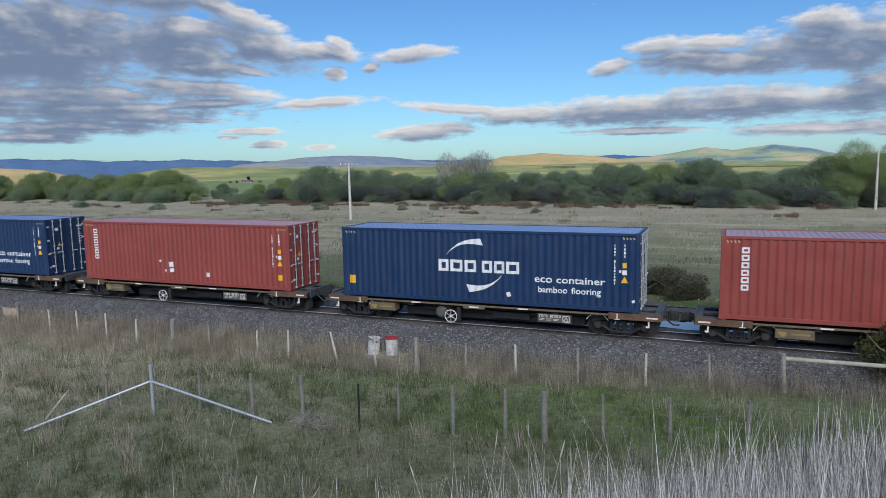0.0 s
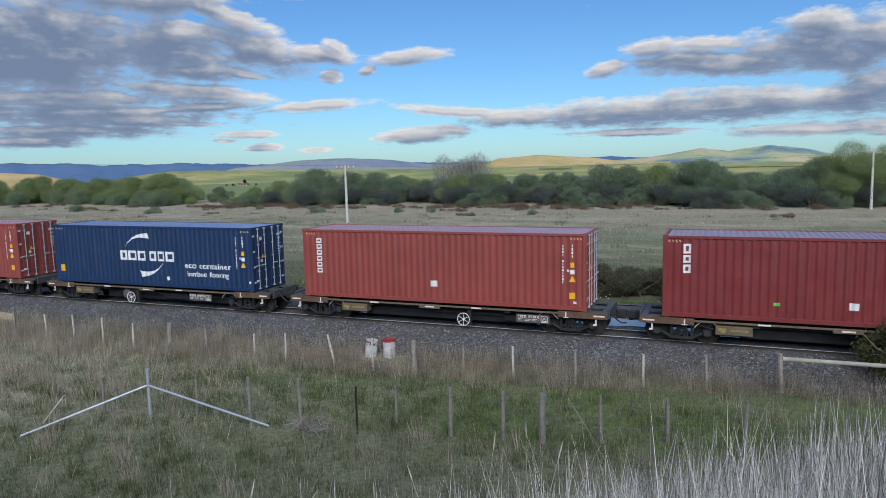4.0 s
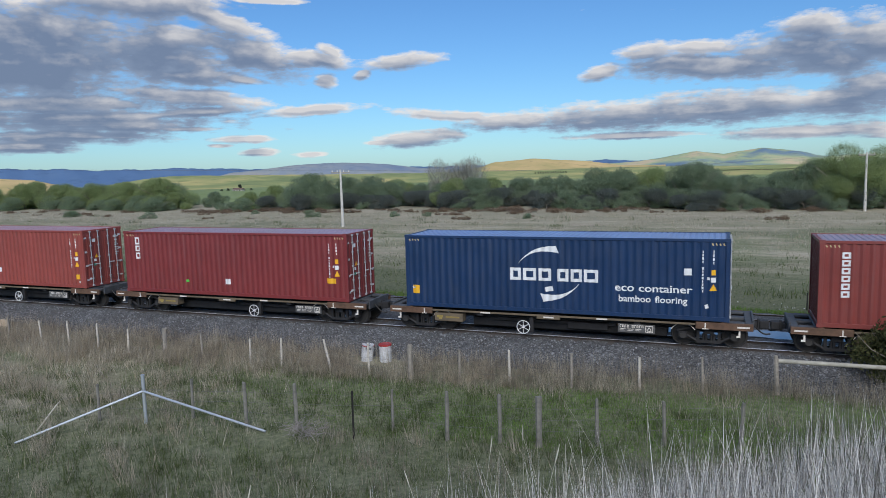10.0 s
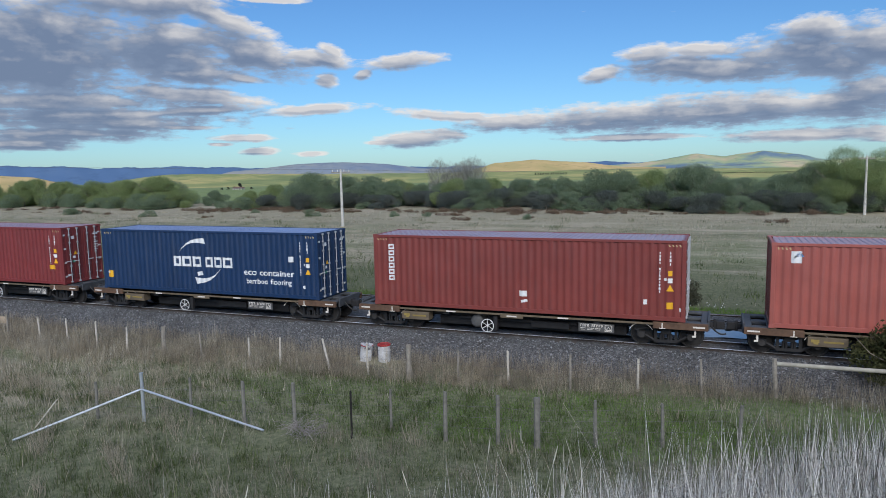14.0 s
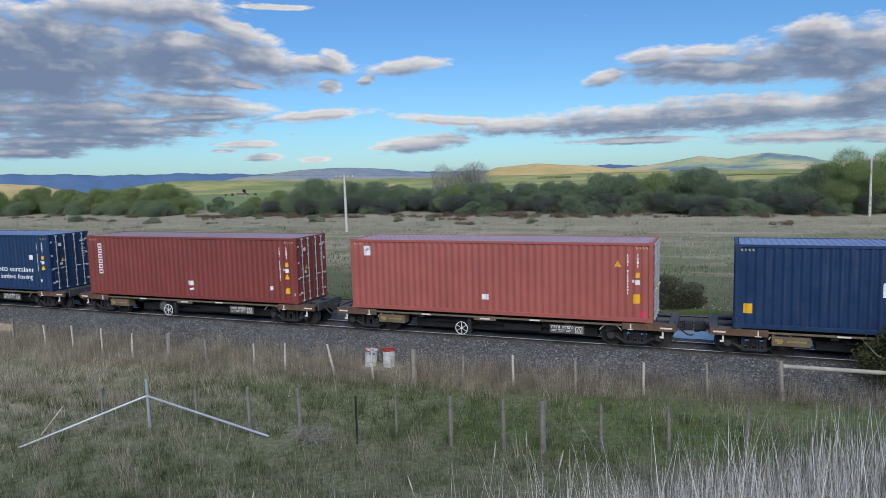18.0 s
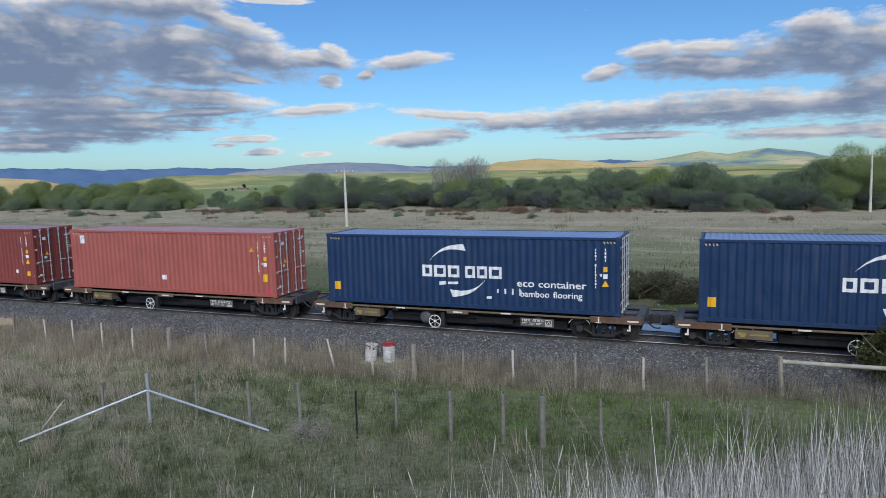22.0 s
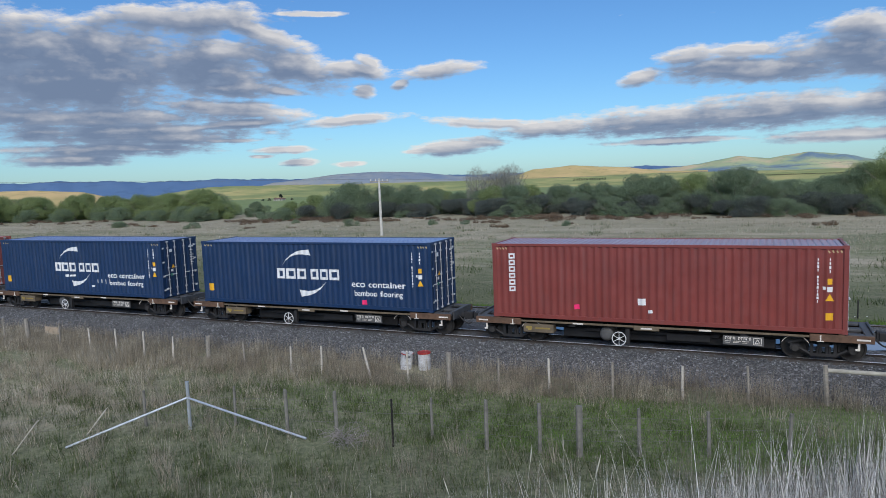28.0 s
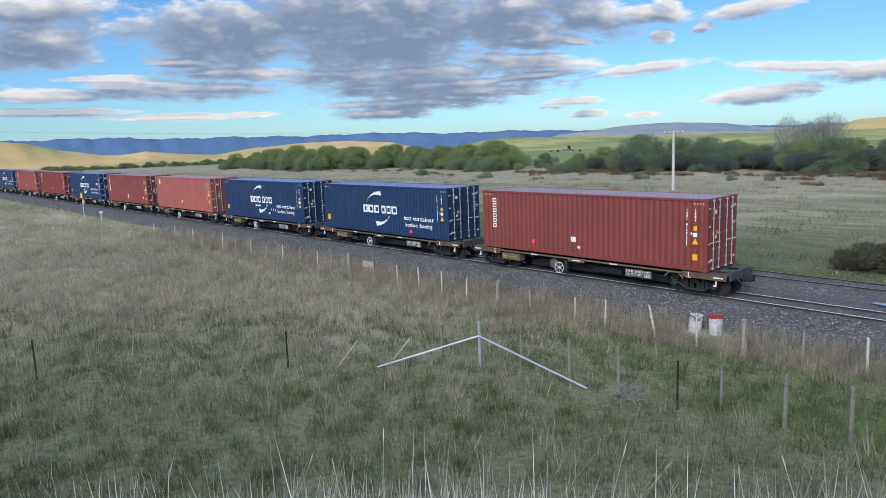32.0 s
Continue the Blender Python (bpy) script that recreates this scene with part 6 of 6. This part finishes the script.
stuff("bright_tussocks", *blades(rng, x, y, k * rng.uniform(0.3, 0.8, len(x)), rng.uniform(0.008, 0.018, len(x)), rng.uniform(0.05, 0.5, len(x))), M_TUSSOCK, "tall loose straw tussocks in the paddock")
x, y, k = clumped(rng, 280000, -58, 9, 1, 21.2, 36, 0.17)
p = patchy(x, y)
qq = BANK[0] * x + BANK[1] * y
keep = clear_bank(x, y) & (rng.random(len(x)) < np.interp(qq, [10, 16, 26, 30], [1.0, 0.95, 0.85, 0.15]) * (1.1 - 0.6 * p))
x, y, k = x[keep], y[keep], k[keep]
stuff("green_paddock_grass", *blades(rng, x, y, k * rng.uniform(0.12, 0.46, len(x)), rng.uniform(0.007, 0.017, len(x)), rng.uniform(0.1, 0.6, len(x))), M_GREEN, "rough green paddock grass")
x = rng.uniform(-17, 8, 105000)
low, top = 17.2 + 0.12 * (x + 4), strip_edge(x) + 0.1
y = low + (top - low) * rng.random(105000)
keep = rng.random(len(x)) < np.interp(x, [-17, -9, -4, 5], [0.12, 0.45, 1.0, 0.75]) * (0.35 + 0.65 * patchy(x * 0.9 + 1, y * 1.1))
x, y = x[keep], y[keep]
stuff("lush_grass", *blades(rng, x, y, rng.uniform(0.06, 0.2, len(x)), rng.uniform(0.007, 0.013, len(x)), rng.uniform(0.1, 0.6, len(x))), M_LUSH, "short lush green grass between the fences")
# the paddock farther along
x, y, k = clumped(rng, 90000, -190, -56, -25, 23.2, 10, 0.3)
keep = clear_bank(x, y)
x, y, k = x[keep], y[keep], k[keep]
stuff("far_paddock_grass", *blades(rng, x, y, k * rng.uniform(0.2, 0.55, len(x)), rng.uniform(0.02, 0.05, len(x)), rng.uniform(0.1, 0.5, len(x))), M_STRAW, "dry straw grass on the far paddock")
# field beyond the tracks
x, y, k = clumped(rng, 100000, -170, 45, 34.6, 99, 14, 0.45)
green = rng.random(len(x)) < np.clip(1.25 - (y - 34) / 40, 0.25, 0.9)
rank = (y < 58) & (rng.random(len(x)) < np.interp(y, [36, 50, 58], [0.93, 0.8, 0.2]))
green &= ~rank
for sel, m, nm, say in ((rank, M_GREEN, "rank_grass", "dark rank grass behind the second track"), (green, M_FIELD, "field_grass", "grey-green pasture beyond the tracks"), (~(green | rank), M_STRAW, "field_tussocks", "dry tussocks in the pasture")):
    xs, ys, ks = x[sel], y[sel], k[sel]
    stuff(nm, *blades(rng, xs, ys, ks * rng.uniform(0.12, 0.4, len(xs)), rng.uniform(0.02, 0.05, len(xs)), rng.uniform(0.1, 0.7, len(xs))), m, say)
x, y, k = clumped(rng, 9000, -110, 40, 36.5, 92, 30, 0.45)
stuff("field_rushes", *blades(rng, x, y, k * rng.uniform(0.2, 0.5, len(x)), rng.uniform(0.02, 0.045, len(x)), rng.uniform(0.1, 0.6, len(x))), M_GREEN, "scattered dark green rush tufts in the pasture")
x = rng.uniform(-90, 24, 90000)
y = 33.9 + 1.7 * rng.random(90000) ** 1.4
stuff("verge_grass", *blades(rng, x, y, rng.uniform(0.08, 0.28, len(x)), rng.uniform(0.01, 0.02, len(x)), rng.uniform(0.1, 0.5, len(x))), M_LUSH, "bright green verge beside the second track")
# bleached stems along the top of the bank
n = 74000
q = 1.3 + 1.5 * rng.random(n) ** 0.7
s = np.concatenate([rng.uniform(-4.5, 5.5, 38000), rng.uniform(0.3, 5.0, 36000)])
x, y = BANK[0] * q + BANK[1] * s, BANK[1] * q - BANK[0] * s


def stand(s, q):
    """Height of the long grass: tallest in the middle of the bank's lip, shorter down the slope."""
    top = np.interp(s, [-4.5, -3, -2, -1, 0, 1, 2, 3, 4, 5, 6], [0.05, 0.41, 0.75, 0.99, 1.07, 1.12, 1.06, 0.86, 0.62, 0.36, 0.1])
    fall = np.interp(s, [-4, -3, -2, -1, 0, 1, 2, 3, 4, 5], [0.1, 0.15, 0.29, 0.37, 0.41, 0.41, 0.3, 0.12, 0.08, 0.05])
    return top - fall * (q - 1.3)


tall = rng.random(n) < 0.025
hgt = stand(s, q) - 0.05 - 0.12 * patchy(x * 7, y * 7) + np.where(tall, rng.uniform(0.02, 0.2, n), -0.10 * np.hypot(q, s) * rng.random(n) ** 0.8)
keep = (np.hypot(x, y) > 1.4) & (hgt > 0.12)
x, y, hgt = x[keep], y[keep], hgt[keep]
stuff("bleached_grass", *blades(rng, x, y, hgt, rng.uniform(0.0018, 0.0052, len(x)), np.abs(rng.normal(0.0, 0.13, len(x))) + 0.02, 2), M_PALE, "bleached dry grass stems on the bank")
n = 5200
q, s = 1.5 + 1.3 * rng.random(n), np.where(rng.random(n) < 0.6, rng.normal(3.3, 0.5, n), rng.uniform(-4, 5, n))
x, y = BANK[0] * q + BANK[1] * s, BANK[1] * q - BANK[0] * s
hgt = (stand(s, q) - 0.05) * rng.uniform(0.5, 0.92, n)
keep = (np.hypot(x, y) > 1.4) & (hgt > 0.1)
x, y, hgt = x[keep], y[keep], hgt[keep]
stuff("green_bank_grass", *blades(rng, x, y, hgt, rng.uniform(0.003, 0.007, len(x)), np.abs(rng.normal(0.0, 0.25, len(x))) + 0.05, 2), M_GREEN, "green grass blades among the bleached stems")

# long bold stems that lean out of the grass on the bank, some with seed heads
n = 230
q = rng.uniform(1.6, 2.7, n)
s = np.concatenate([rng.uniform(-6.5, 1.5, 180), rng.uniform(0.5, 6.0, 50)])
x, y = BANK[0] * q + BANK[1] * s, BANK[1] * q - BANK[0] * s
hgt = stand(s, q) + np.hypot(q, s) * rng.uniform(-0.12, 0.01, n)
verts, faces = [], []
for i in np.nonzero((np.hypot(x, y) > 1.5) & (hgt > 0.25))[0]:
    h, w = hgt[i], rng.uniform(0.0026, 0.0046)
    lean = rng.normal(0.2 if s[i] < 0 else 0.05, 0.16) * h
    away = rng.normal(0, 0.1) * h
    sx, sy = BANK[1], -BANK[0]
    z0 = float(ground_z(x[i], y[i]))
    ring = []
    for t in (0.0, 0.35, 0.65, 0.88, 1.0):
        c = np.array([x[i] + sx * lean * t ** 1.7 + sy * away * t, y[i] + sy * lean * t ** 1.7 - sx * away * t, z0 + h * t])
        ww = w * (1 - 0.7 * t)
        ring.append((c, ww))
    head = rng.random() < 0.3
    if head:
        tip, d = ring[-1][0], ring[-1][0] - ring[-2][0]
        d = d / np.linalg.norm(d)
        ring += [(tip + d * 0.012, 0.004), (tip + d * 0.03, 0.0045), (tip + d * 0.055, 0.001)]
    k0 = len(verts)
    for c, ww in ring:
        for a in (0.4, 2.5, 4.6):
            verts.append((c[0] + ww / 2 * math.cos(a), c[1] + ww / 2 * math.sin(a), c[2]))
    for j in range(len(ring) - 1):
        for a in range(3):
            faces.append((k0 + 3 * j + a, k0 + 3 * j + (a + 1) % 3, k0 + 3 * j + 3 + (a + 1) % 3, k0 + 3 * j + 3 + a))
M_STEM = grass_mat("pale_dry_stem", ((0.0, (0.45, 0.42, 0.34)), (0.5, (0.72, 0.69, 0.58)), (1.0, (0.92, 0.9, 0.82))), (0.7, 0.67, 0.58), 0.2)
stuff("dry_stems", verts, faces, M_STEM, "long pale dry stems with seed heads on the bank")

# ---- puddle and loose stones ----
px = np.concatenate([np.linspace(-8.5, 24, 90), np.linspace(24, -8.5, 90)])
py = np.concatenate([28.75 + 0.10 * np.sin(px[:90] * 1.7) + 0.05 * np.sin(px[:90] * 5.1), 30.05 + 0.10 * np.sin(px[90:] * 1.3 + 2) + 0.05 * np.sin(px[90:] * 4.3)])
py[:6] += np.linspace(0.6, 0.0, 6)
py[-6:] -= np.linspace(0.0, 0.55, 6)
water = tagged(child("water", mesh_arrays("water", np.stack([px, py, np.full(180, -0.165)], 1), [tuple(range(180))]), M_WATER), "long still puddle between the two tracks reflecting sky", "water", kind="structure")

n = 26000
x = rng.uniform(-48, 8, n)
y = 22.9 + rng.random(n) ** 0.9 * 3.1
bz = np.interp(y, [p[0] for p in prof], [p[1] for p in prof])
size = rng.uniform(0.018, 0.045, n)
octa = np.array([(1, 0, 0), (0, 1, 0), (-1, 0, 0), (0, -1, 0), (0, 0, 0.8), (0, 0, -0.8)], float)
v = np.stack([x, y, bz + size * 0.35], 1)[:, None, :] + octa[None] * size[:, None, None] * rng.uniform(0.55, 1.25, (n, 6, 3)) + rng.normal(0, 0.15, (n, 6, 3)) * size[:, None, None]
of = np.array([(0, 1, 4), (1, 2, 4), (2, 3, 4), (3, 0, 4), (1, 0, 5), (2, 1, 5), (3, 2, 5), (0, 3, 5)])
f = (np.arange(n)[:, None, None] * 6 + of[None]).reshape(-1, 3)
tagged(child("ballast_stones", mesh_arrays("ballast_stones", v.reshape(-1, 3), f), M_STONE), "loose grey crushed ballast stones", "stones", kind="stuff")

# white flowers in the verge
n = 60
x, y = rng.uniform(-14, 6, n), rng.uniform(35.0, 36.4, n)
x = np.round(x / 3.0) * 3.0 + rng.normal(0, 0.5, n)
z = ground_z(x, y) + rng.uniform(0.12, 0.3, n)
c = np.stack([x, y, z], 1)
v = (c[:, None, :] + octa[None] * 0.03).reshape(-1, 3)
tagged(child("wild_flowers", mesh_arrays("wild_flowers", v, (np.arange(n)[:, None, None] * 6 + of[None]).reshape(-1, 3)), M_WHITE), "scattered small white wild flowers in the verge", "flowers", kind="stuff")

# ---- what moves ----


def train_x(t):
    """Middle of the third wagon at t seconds: a train that slows a little."""
    return -8.998 - 4.1817 * t + 0.0052487 * t * t - 2.4538e-05 * t ** 3


def motions():
    for i, (c, w) in enumerate(zip(CONTAINERS, WAGONS)):
        off = (i - 2) * PITCH
        rows = [(t, train_x(t) + off) for t in range(33)]
        walk(c, [(t, pose(x, YC, DECK)) for t, x in rows])
        walk(w, [(t, pose(x, YC, 0)) for t, x in rows])
    for ws in WHEELSETS:
        x, y, z = ws.location
        steps = [k * 0.1333333 for k in range(241)]
        walk(ws, [(t, pose(x, y, z, 0, math.degrees((train_x(t) - train_x(0)) / 0.42), 0)) for t in steps])


motions()
